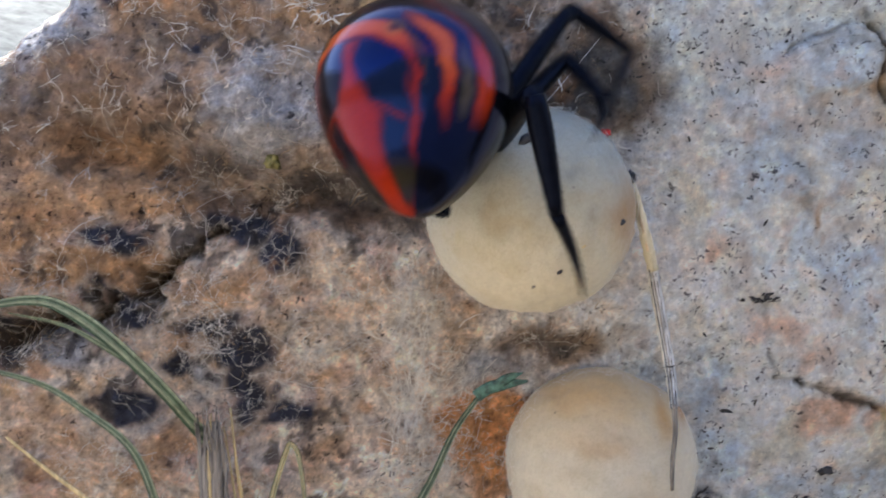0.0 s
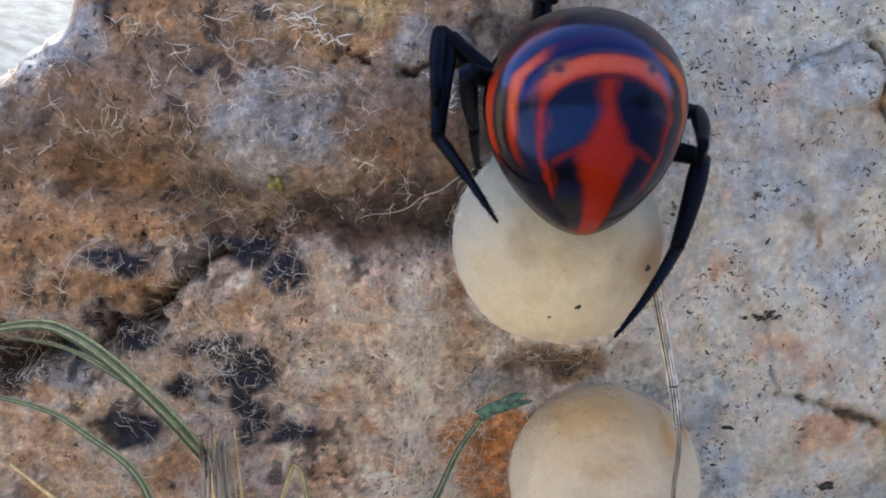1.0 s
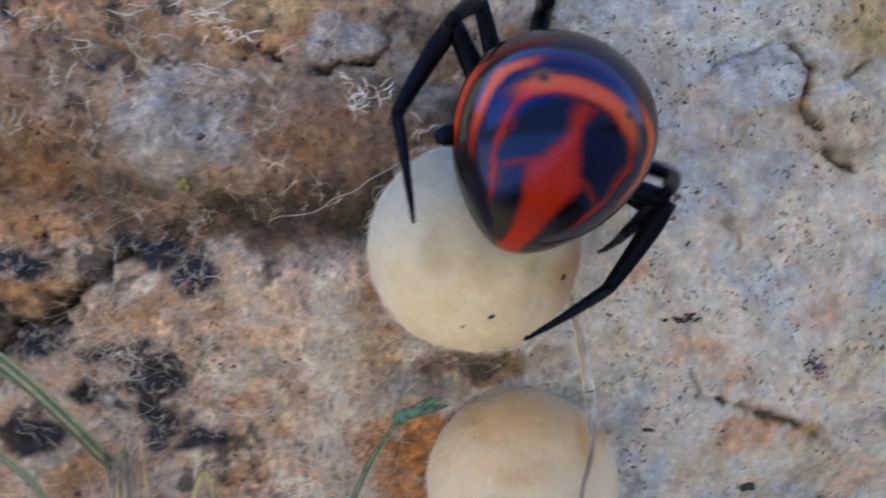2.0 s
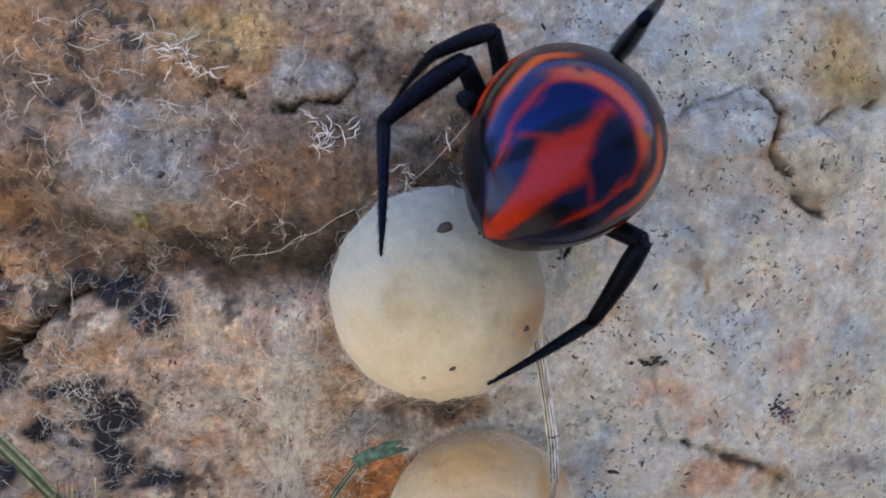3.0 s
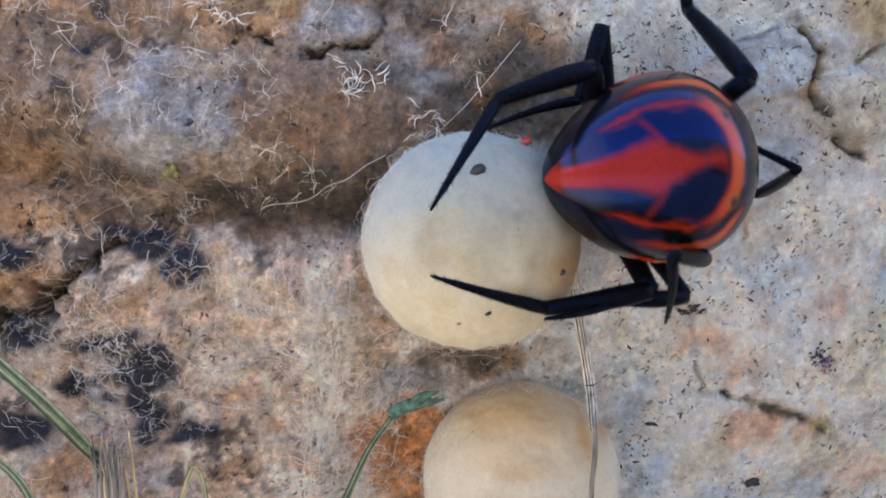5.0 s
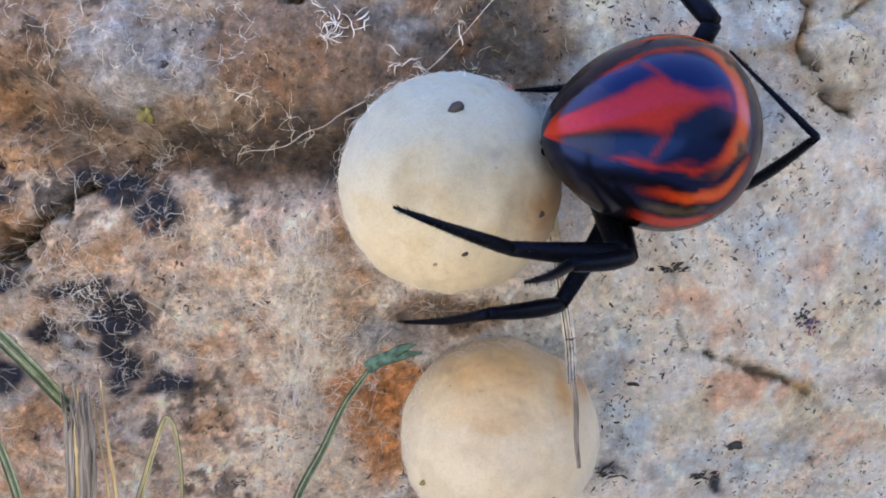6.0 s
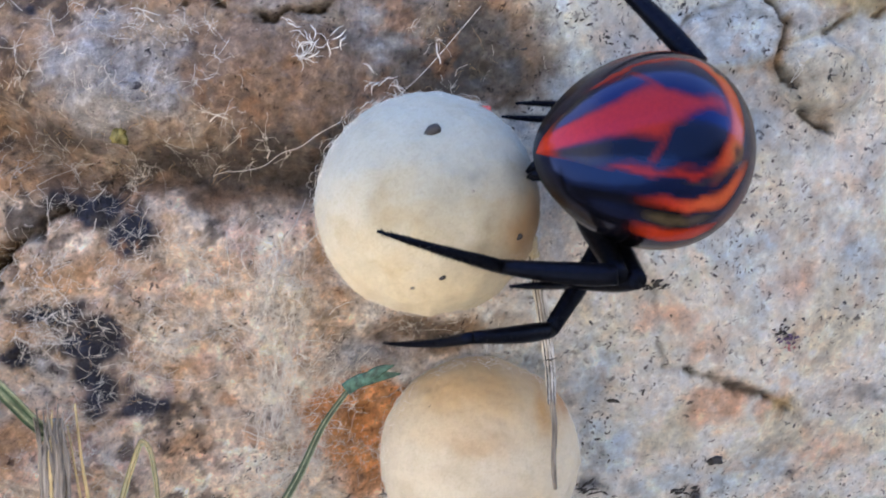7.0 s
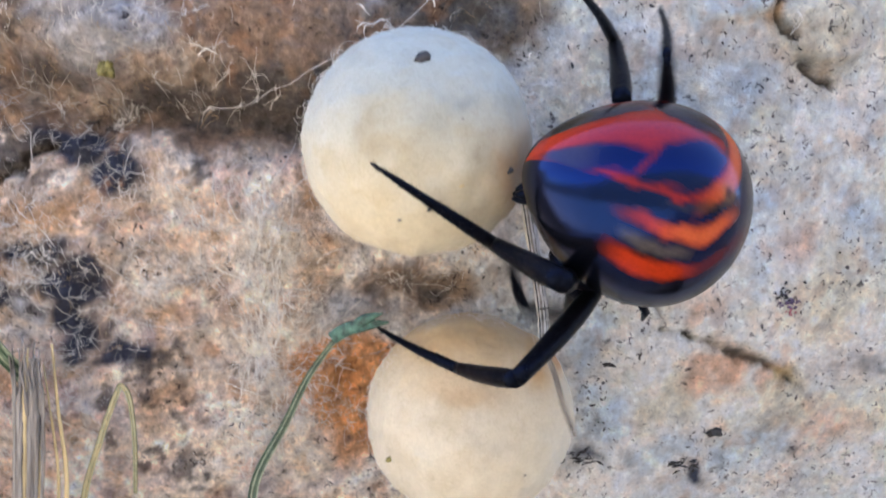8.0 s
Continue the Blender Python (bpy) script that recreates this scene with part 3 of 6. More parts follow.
# ---- egg sacs ----
def build_sac(centre, radii, mat, label, marks, stains, seed, fringe):
    """A round papery egg sac: felted skin, stuck specks, loose silk round its edge."""
    thing = tagged(new("egg_sac"), label, "egg sac", "egg sacs on the rock")
    thing.location = at(*centre)
    bm = bmesh.new()
    bmesh.ops.create_icosphere(bm, subdivisions=6, radius=1)
    shift = Vector((seed * 3.1, 0, seed))
    nub = 0.06 - 0.02 * seed
    for v in bm.verts:
        p = v.co.copy()
        k = 1 + 0.030 * noise.fractal(p * 1.7 + shift, 1.0, 2.0, 3) + 0.012 * noise.fractal(p * 6 + shift, 1.0, 2.0, 3) + 0.009 * noise.fractal(p * 20 + shift, 1.0, 2.0, 3) + 0.03 * max(0.0, noise.noise(p * 9 + shift) - 0.42)
        k += 0.028 * math.exp(-((p.x - nub) ** 2 + (p.z + 0.98) ** 2) / 0.004)
        v.co = Vector((p.x * radii[0], p.y * radii[1], p.z * radii[2])) * k
    verts = [tuple(v.co) for v in bm.verts]
    faces = [tuple(v.index for v in f.verts) for f in bm.faces]
    bm.free()
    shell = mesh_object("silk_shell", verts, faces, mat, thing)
    v = np.array(verts)
    stain = np.ones((len(v), 4))
    for sx, sz, rx, rz, colour in stains:
        k = lump(v[:, 0] + 0.8 * fbm(v[:, 0], v[:, 2], 1.2, 3), v[:, 2] + 0.8 * fbm(v[:, 0], v[:, 2], 1.2, 4), sx, sz, rx, rz) * (v[:, 1] < 0.5)
        stain[:, :3] *= 1 - k[:, None] * (1 - np.array(colour))
    layer = shell.data.color_attributes.new("stain", "FLOAT_COLOR", "POINT")
    layer.data.foreach_set("color", stain.ravel().astype(np.float32))
    for name, dx, dz, size, m in marks:
        y = -radii[1] * math.sqrt(max(0.0, 1 - (dx / radii[0]) ** 2 - (dz / radii[2]) ** 2))
        bm = bmesh.new()
        bmesh.ops.create_icosphere(bm, subdivisions=2, radius=size)
        for v in bm.verts:
            v.co = Vector((v.co.x * 1.35, v.co.y * 0.5, v.co.z)) * (1 + 0.4 * noise.noise(v.co * 3 / size))
            v.co += Vector((0, 0, 0.3 * v.co.x))
        vs = [tuple(v.co) for v in bm.verts]
        fs = [tuple(v.index for v in f.verts) for f in bm.faces]
        bm.free()
        mesh_object(name, vs, fs, m, thing, "dark speck stuck to the silk", centre=(dx, y, dz))
    rng = random.Random(seed)
    verts, faces = [], []
    for _ in range(fringe):
        w = rng.uniform(0, 2 * math.pi)
        tilt = rng.uniform(-0.30, 0.5)
        d = Vector((math.cos(w) * math.cos(tilt), math.sin(tilt), math.sin(w) * math.cos(tilt)))
        p = Vector((d.x * radii[0], d.y * radii[1], d.z * radii[2])) * 0.995
        along = Vector((rng.uniform(-1, 1), rng.uniform(-1, 1), rng.uniform(-1, 1))).cross(d).normalized()
        line, length = [], rng.uniform(0.25, 1.0)
        lift = rng.uniform(0.02, 0.30) if rng.random() < 0.75 else rng.uniform(0.3, 0.55)
        for k in range(4):
            s = k / 3
            line.append(p + along * length * (s - 0.5) * 1.4 + d * (lift * math.sin(math.pi * s) * length + 0.02)
                        + Vector((rng.uniform(-.04, .04), rng.uniform(-.04, .04), rng.uniform(-.04, .04))))
        tv, tf = tube(line, [0.006, 0.009, 0.008, 0.004], 3)
        faces += [tuple(i + len(verts) for i in f) for f in tf]
        verts += tv
    tagged(mesh_object("loose_silk", verts, faces, SILK, thing, "loose white silk fibres"), kind="stuff")
    return thing


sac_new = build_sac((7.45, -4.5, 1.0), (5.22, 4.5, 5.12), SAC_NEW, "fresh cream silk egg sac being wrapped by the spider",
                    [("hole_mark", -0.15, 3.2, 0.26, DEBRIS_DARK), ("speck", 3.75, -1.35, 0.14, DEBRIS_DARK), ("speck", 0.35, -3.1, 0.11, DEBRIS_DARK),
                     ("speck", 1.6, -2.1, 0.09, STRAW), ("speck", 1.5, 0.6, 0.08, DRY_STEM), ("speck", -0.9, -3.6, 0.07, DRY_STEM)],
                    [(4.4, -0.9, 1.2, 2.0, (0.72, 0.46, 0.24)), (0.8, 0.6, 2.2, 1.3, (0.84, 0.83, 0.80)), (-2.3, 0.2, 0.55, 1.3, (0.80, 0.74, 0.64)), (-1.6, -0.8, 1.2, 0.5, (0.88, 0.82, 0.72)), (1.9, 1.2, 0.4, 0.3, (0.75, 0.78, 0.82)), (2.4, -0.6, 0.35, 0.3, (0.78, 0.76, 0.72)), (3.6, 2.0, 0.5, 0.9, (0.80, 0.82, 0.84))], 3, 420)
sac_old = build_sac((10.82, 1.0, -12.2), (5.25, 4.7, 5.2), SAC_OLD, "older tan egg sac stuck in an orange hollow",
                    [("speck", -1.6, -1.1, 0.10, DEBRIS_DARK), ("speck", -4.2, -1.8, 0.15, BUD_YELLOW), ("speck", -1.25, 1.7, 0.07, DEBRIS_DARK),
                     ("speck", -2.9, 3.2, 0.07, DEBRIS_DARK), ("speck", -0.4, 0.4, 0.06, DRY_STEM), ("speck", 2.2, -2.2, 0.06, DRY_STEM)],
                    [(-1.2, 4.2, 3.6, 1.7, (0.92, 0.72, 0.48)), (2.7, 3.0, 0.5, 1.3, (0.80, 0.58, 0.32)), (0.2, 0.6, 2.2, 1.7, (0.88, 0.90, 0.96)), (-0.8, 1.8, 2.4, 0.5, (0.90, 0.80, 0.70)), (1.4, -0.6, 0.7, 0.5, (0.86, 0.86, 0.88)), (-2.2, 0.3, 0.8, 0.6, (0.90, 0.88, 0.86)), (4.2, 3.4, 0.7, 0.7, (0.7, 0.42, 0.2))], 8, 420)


# ---- the spider ----
BODY_A, BODY_B = 4.8, 4.2      # half length and half width of the abdomen


def girth(u):
    """The abdomen's half width along its axis, from the pointed rear (-1) to the round front (1)."""
    r = np.sqrt(np.maximum(0, 1 - u * u)) * (1 + 0.19 * u - 0.05 * u * u)
    return r * (1 - 0.05 * smooth(-0.45, -1.0, u)) * 1.005


def abdomen_tone(x, y, z):
    """Markings: two rows of black lobes on a red field along the back, nested arches of red, black and orange round them, black below."""
    u = x / BODY_A
    wob = 6.0 * fbm(x + 7, y + 0.3 * z, 1.5, 91, 4, 0.6)
    phi = np.degrees(np.abs(np.arctan2(y, z))) + wob
    s = np.hypot(phi, 86 * np.maximum(0, u))
    black, olive, beige = np.array([0.0035, 0.0035, 0.005]), np.array([0.030, 0.026, 0.014]), np.array([0.13, 0.105, 0.06])
    red, orange = np.array([0.205, 0.0145, 0.003]), np.array([0.44, 0.105, 0.022])
    scarlet = np.array([0.34, 0.030, 0.006])

    def band(v, lo, hi, soft=2.0):
        return smooth(lo - soft, lo + soft, v) * (1 - smooth(hi - soft, hi + soft, v))

    def lay(tone, weight, colour):
        return tone * (1 - weight)[:, None] + colour * weight[:, None]

    tone = np.repeat(black[None], len(x), 0)
    front = smooth(0.15, 0.45, u)
    tone = lay(tone, 1 - smooth(30, 36, s), red)                                                   # the field along the back
    tone = lay(tone, smooth(-0.55, -0.9, u) * (1 - smooth(13, 24, phi)), 0.5 * red + 0.5 * scarlet)     # bright at the rear
    tone = lay(tone, band(s, 36, 40 + 9 * front) * smooth(-0.72, -0.45, u), red)                  # the line beside the lobes, the inner arch
    tone = lay(tone, band(s, 38, 49, 3) * front * 0.9, 0.4 * scarlet + 0.6 * orange)
    tone = lay(tone, band(s, 42 + 9 * front, 45 + 9 * front, 1.5) * 0.6 * smooth(-0.2, 0.2, u), olive)
    outer = band(s, 54 + 4 * front, 60 + 5 * front, 2.5) * smooth(-0.45, 0.0, u) * (1 - 0.35 * smooth(0.4, 0.6, u)) * (0.06 + 0.94 * smooth(28, 48, phi))
    tone = lay(tone, outer, 0.3 * red + 0.7 * scarlet)                                             # the outer arch
    tone = lay(tone, outer * band(u, 0.05, 0.7, 0.2) * smooth(25, 40, phi), 0.7 * orange + 0.3 * scarlet)
    tone = lay(tone, band(s, 65, 71, 3) * band(u, -0.25, 0.3, 0.1) * 0.45, beige)
    tone = lay(tone, band(s, 75, 86, 2.5) * smooth(-0.4, -0.1, u) * (1 - 0.8 * smooth(0.25, 0.5, u)) * smooth(30, 45, phi), 0.25 * red + 0.75 * scarlet)      # a low band on each flank
    inner = np.interp(u, [-1, -0.8, -0.62, -0.5, -0.38, -0.25, -0.1, 0.05, 0.2, 0.33], [22, 15, 12, 11, 15, 16, 11, 7, 3.5, 3])
    lobes = smooth(inner - 4, inner + 4, phi) * (1 - smooth(32, 38, s + 2.5 * np.cos(u * 14))) * smooth(-0.97, -0.86, u)
    split = np.exp(-(((u + 0.20 + 0.0068 * (phi - 18)) / 0.028) ** 2)) * 0.5
    tone = lay(tone, lobes * (1 - split), black)
    tone = lay(tone, lobes * smooth(-0.5, -0.75, u) * 0.8, olive)
    near = ((phi - 27) / 8.0) ** 2 + ((u - 0.46) / 0.075) ** 2
    tone = lay(tone, 0.5 * np.exp(-near**2), np.array([0.22, 0.11, 0.03]))                        # a ringed spot on each shoulder
    tone = lay(tone, 0.8 * np.exp(-((near * 3.2) ** 2)), black)
    return tone


def build_spider():
    spider = tagged(new("spider"), "black and red button spider wrapping an egg sac", "spider")
    nu, nv = 110, 140
    verts, faces = [], []
    for i in range(nu + 1):
        u = math.sin((-1 + 2 * i / nu) * math.pi / 2)
        r = float(girth(np.array(u))) * BODY_B
        for k in range(nv):
            w = 2 * math.pi * k / nv
            verts.append((u * BODY_A, math.sin(w) * r, math.cos(w) * r * (1.0 if math.cos(w) > 0 else 0.96)))
    for i in range(nu):
        for k in range(nv):
            q = (k + 1) % nv
            faces.append((i * nv + q, i * nv + k, (i + 1) * nv + k, (i + 1) * nv + q))
    abdomen = mesh_object("abdomen", verts, faces, VELVET, spider, "round glossy abdomen with red bands on black")
    v = np.array(verts)
    tone = np.ones((len(v), 4))
    tone[:, :3] = abdomen_tone(v[:, 0], v[:, 1], v[:, 2])
    tone[:, 3] = 1 - smooth(0.01, 0.10, tone[:, 0])     # gloss mask: the blue sky tint is strongest on the black
    layer = abdomen.data.color_attributes.new("tone", "FLOAT_COLOR", "POINT")
    layer.data.foreach_set("color", tone.ravel().astype(np.float32))

    # spinnerets: a short cone of four nozzles under the rear
    for dy, dz in ((0.22, 0.1), (-0.22, 0.1), (0.2, -0.2), (-0.2, -0.2)):
        tv, tf = tube([(-BODY_A + 0.9, dy, dz - 1.5), (-BODY_A + 0.5, dy * 0.9, dz - 1.75), (-BODY_A + 0.3, dy * 0.6, dz - 1.9)], [0.3, 0.2, 0.08], 8)
        mesh_object("spinneret", tv, tf, LEG_BLACK, spider)
    # pedicel, head part, eyes, jaws, palps, tucked under the abdomen
    tv, tf = tube([(0.3, 0, -3.2), (0.2, 0, -4.2)], [0.9, 0.7], 12)
    mesh_object("pedicel", tv, tf, LEG_BLACK, spider)
    bm = bmesh.new()
    bmesh.ops.create_uvsphere(bm, u_segments=28, v_segments=18, radius=1)
    for p in bm.verts:
        p.co = Vector((p.co.x * 2.0, p.co.y * (1.45 - 0.45 * max(0, p.co.x)), p.co.z * (0.95 + 0.15 * p.co.x) * (1.0 if p.co.z > 0 else 0.7)))
        p.co += Vector((0.3, 0, -4.7))
    vs, fs = [tuple(p.co) for p in bm.verts], [tuple(w.index for w in f.verts) for f in bm.faces]
    bm.free()
    head = mesh_object("head", vs, fs, LEG_BLACK, spider, "glossy black head and chest")
    for dx, dy in ((1.95, 0.25), (1.95, -0.25), (1.7, 0.6), (1.7, -0.6), (1.6, 0.2), (1.6, -0.2)):
        bm = bmesh.new()
        bmesh.ops.create_icosphere(bm, subdivisions=2, radius=0.12)
        vs, fs = [tuple(p.co + Vector((dx, dy, -4.05))) for p in bm.verts], [tuple(w.index for w in f.verts) for f in bm.faces]
        bm.free()
        mesh_object("eye", vs, fs, LEG_BLACK, head)
    for s in (1, -1):
        tv, tf = tube([(2.0, 0.35 * s, -4.7), (2.5, 0.4 * s, -5.2), (2.6, 0.35 * s, -5.9)], [0.38, 0.36, 0.12], 10)
        mesh_object("jaw", tv, tf, LEG_BLACK, spider)
        tv, tf = tube([(1.6, 0.8 * s, -4.9), (2.7, 1.1 * s, -4.6), (3.4, 1.0 * s, -5.3), (3.6, 0.9 * s, -6.0)], [0.2, 0.22, 0.2, 0.08], 8)
        mesh_object("palp", tv, tf, LEG_BLACK, spider)
    return spider


SEGMENTS = {"4": (6.4, 5.0, 6.6), "3": (6.2, 3.8, 4.8), "2": (6.6, 4.6, 5.8), "1": (7.4, 6.4, 7.6)}
HIPS = {"L4": (-0.8, .8, -5.0), "L3": (-0.1, 1.1, -5.0), "L2": (0.7, 1.1, -5.0), "L1": (1.4, .8, -5.0),
        "R4": (-0.8, -.8, -5.0), "R3": (-0.1, -1.1, -5.0), "R2": (0.7, -1.1, -5.0), "R1": (1.4, -.8, -5.0)}


def segment(name, length, radii, parent, bend, seed):
    """One leg segment along +z from its joint, hairy, slightly bowed."""
    n = 10
    line = [(bend * math.sin(math.pi * k / n), 0, length * k / n) for k in range(n + 1)]
    rad = [np.interp(k / n, np.linspace(0, 1, len(radii)), radii) for k in range(n + 1)]
    verts, faces = tube(line, rad, 10)
    rng = random.Random(seed)
    for _ in range(int(34 * length)):
        s, w = rng.uniform(0.03, 0.98), rng.uniform(0, 2 * math.pi)
        r = float(np.interp(s, np.linspace(0, 1, len(radii)), radii))
        d = Vector((math.cos(w), math.sin(w), 0))
        p = Vector((bend * math.sin(math.pi * s), 0, length * s)) + d * r * 0.9
        tv, tf = tube([p, p + d * 0.10 + Vector((0, 0, 0.14))], [0.014, 0.003], 3)
        faces += [tuple(i + len(verts) for i in f) for f in tf]
        verts += tv
    return mesh_object(name, verts, faces, LEG_BLACK, parent)


spider = build_spider()
LEGS = {}
for index, key in enumerate(HIPS):
    a, b, c = SEGMENTS[key[1]]
    k = 0.68 if key == "R1" else 1.12 if key[1] in "14" else 0.94
    leg = segment("leg", a, [0.42 * k, 0.54 * k, 0.52 * k, 0.46 * k, 0.40 * k], spider, 0.12, index * 3)
    shin = segment("shin", b, [0.40 * k, 0.46 * k, 0.42 * k, 0.36 * k, 0.29 * k], leg, 0.08, index * 3 + 1)
    foot = segment("foot", c, [0.28 * k, 0.26 * k, 0.22 * k, 0.17 * k, 0.13 * k, 0.05], leg, 0.15, index * 3 + 2)
    leg["label"] = "jointed black leg with fine hairs"
    LEGS[key] = (leg, shin, foot)


# ---- plants and litter ----
def rooted(points):
    """Leads a line of places on down to the ground."""
    x, y, z = points[0]
    down = list(range(int(z) - 4, -int(LIFT) - 2, -5))
    return [(x + 0.02 * (z - d), y - 0.01 * (z - d), d) for d in reversed(down)] + list(points)


def blade(name, points, width, mat, label, category, group="", squash=0.18, tip=0.15, root=True, steps=8, foot=1.0, ribs=False):
    line = spline(rooted(points) if root else points, steps)
    n = len(line)
    radii = [width * (1 - (1 - tip) * max(0, (k / (n - 1) - 0.55) / 0.45) ** 1.5) * (1 - (1 - foot) * max(0, 1 - k / (n - 1) / 0.3)) for k in range(n)]
    verts, faces = tube(line, radii, 10, squash)
    ob = mesh_object(name, verts, faces, mat)
    if ribs:
        # raised veins that run along the blade, pale and dark by turns
        for k, (side, m) in enumerate(((-0.85, VEIN_PALE), (-0.3, VEIN_DARK), (0.25, VEIN_PALE), (0.8, VEIN_DARK))):
            rail = []
            for q, p in enumerate(line):
                d = line[min(q + 1, n - 1)] - line[max(q - 1, 0)]
                a = d.cross(Vector((0.1, 1, 0.05))).normalized()
                rail.append(p + a * side * radii[q] + Vector((0, -0.8 * squash * radii[q], 0)))
            tv, tf = tube(rail, [max(0.018, 0.16 * r) for r in radii], 5)
            mesh_object("vein", tv, tf, m, ob)
    return tagged(ob, label, category, group)


GRASS = "grass by the rock"
blade("grass_blade", [(-10.1, -2.4, -9.9), (-10.7, -3.0, -9.4), (-12.0, -4.0, -7.5), (-14.4, -4.4, -5.0), (-16.6, -4.4, -3.4), (-18.5, -4.3, -2.9), (-21.8, -4.4, -3.4)], 0.36, GRASS_GREEN,
      "curved grey-green grass blade growing from a stalk", "grass", GRASS, root=False, tip=0.4, ribs=True)
blade("grass_blade", [(-10.2, -2.3, -10.6), (-11.2, -2.8, -9.2), (-12.7, -3.4, -7.0), (-14.9, -3.6, -5.4), (-17.2, -3.4, -4.2), (-20, -3.2, -3.6)], 0.16, GRASS_GREEN,
      "thin green grass blade beside a dead stalk", "grass", GRASS, root=False, ribs=True)
blade("grass_blade", [(-11.6, -5.6, -15.0), (-12.0, -5.8, -12.6), (-13.1, -6, -9.9), (-15.4, -6, -8.0), (-17.6, -6, -6.7), (-21.5, -6.5, -5.6)], 0.26, GRASS_GREEN,
      "arching green grass blade in front of rock", "grass", GRASS, tip=0.4, ribs=True)
blade("grass_blade", [(-7.6, -2, -16.0), (-6.9, -2, -13.0), (-6.2, -2, -10.8), (-5.95, -2.05, -10.55), (-5.6, -2.1, -11.1), (-5.3, -2.2, -13.0), (-5.2, -2.2, -15.5)], 0.17, STRAW,
      "bent yellowish grass blade by the rock", "grass", GRASS, tip=0.6, ribs=True)
stalk = blade("dead_stalk", [(-9.75, -2.6, -14.0), (-9.8, -2.8, -11), (-9.85, -2.8, -9.2)], 0.55, DRY_STEM, "grey fibrous dead grass stalk", "stalk", squash=0.6, tip=0.7)
rng_fibre = random.Random(4)
for k in range(17):
    off = -0.64 + 1.28 * k / 16
    top = -8.0 - rng_fibre.uniform(0, 1.6) - 0.8 * abs(off)
    line = spline([(-9.72 + off * 0.9, -2.9 - 0.3 * rng_fibre.random(), -22), (-9.75 + off, -3.0 - 0.3 * rng_fibre.random(), -14),
                   (-9.8 + off * 1.02, -3.1 - 0.3 * rng_fibre.random(), -11), (-9.85 + off + rng_fibre.uniform(-.25, .25), -3.1 - 0.4 * rng_fibre.random(), top)], 6)
    tv, tf = tube(line, [0.10 * (1 - 0.7 * max(0, q / (len(line) - 1) - 0.7) / 0.3) * (0.7 + 0.6 * rng_fibre.random()) for q in range(len(line))], 6, 0.6)
    mesh_object("fibre", tv, tf, STRAW if k in (6, 14) else DRY_STEM, stalk)
blade("straw", [(-8.3, -2.4, -14.5), (-8.7, -2.5, -11.6), (-9.0, -2.7, -8.5)], 0.17, STRAW, "split yellow straw beside the stalk", "straw", squash=0.4, tip=0.3)
blade("straw", [(-8.6, -2.6, -14.5), (-8.9, -2.8, -12.0), (-9.3, -2.9, -9.4)], 0.12, STRAW, "thin dry straw beside the stalk", "straw", squash=0.4, tip=0.3)
blade("straw", [(-13.0, -8, -13.1), (-14.4, -8, -11.9), (-16.5, -8, -10.3), (-18.2, -8, -8.9)], 0.2, STRAW, "pale slanting dry straw", "straw", squash=0.5, tip=0.3)


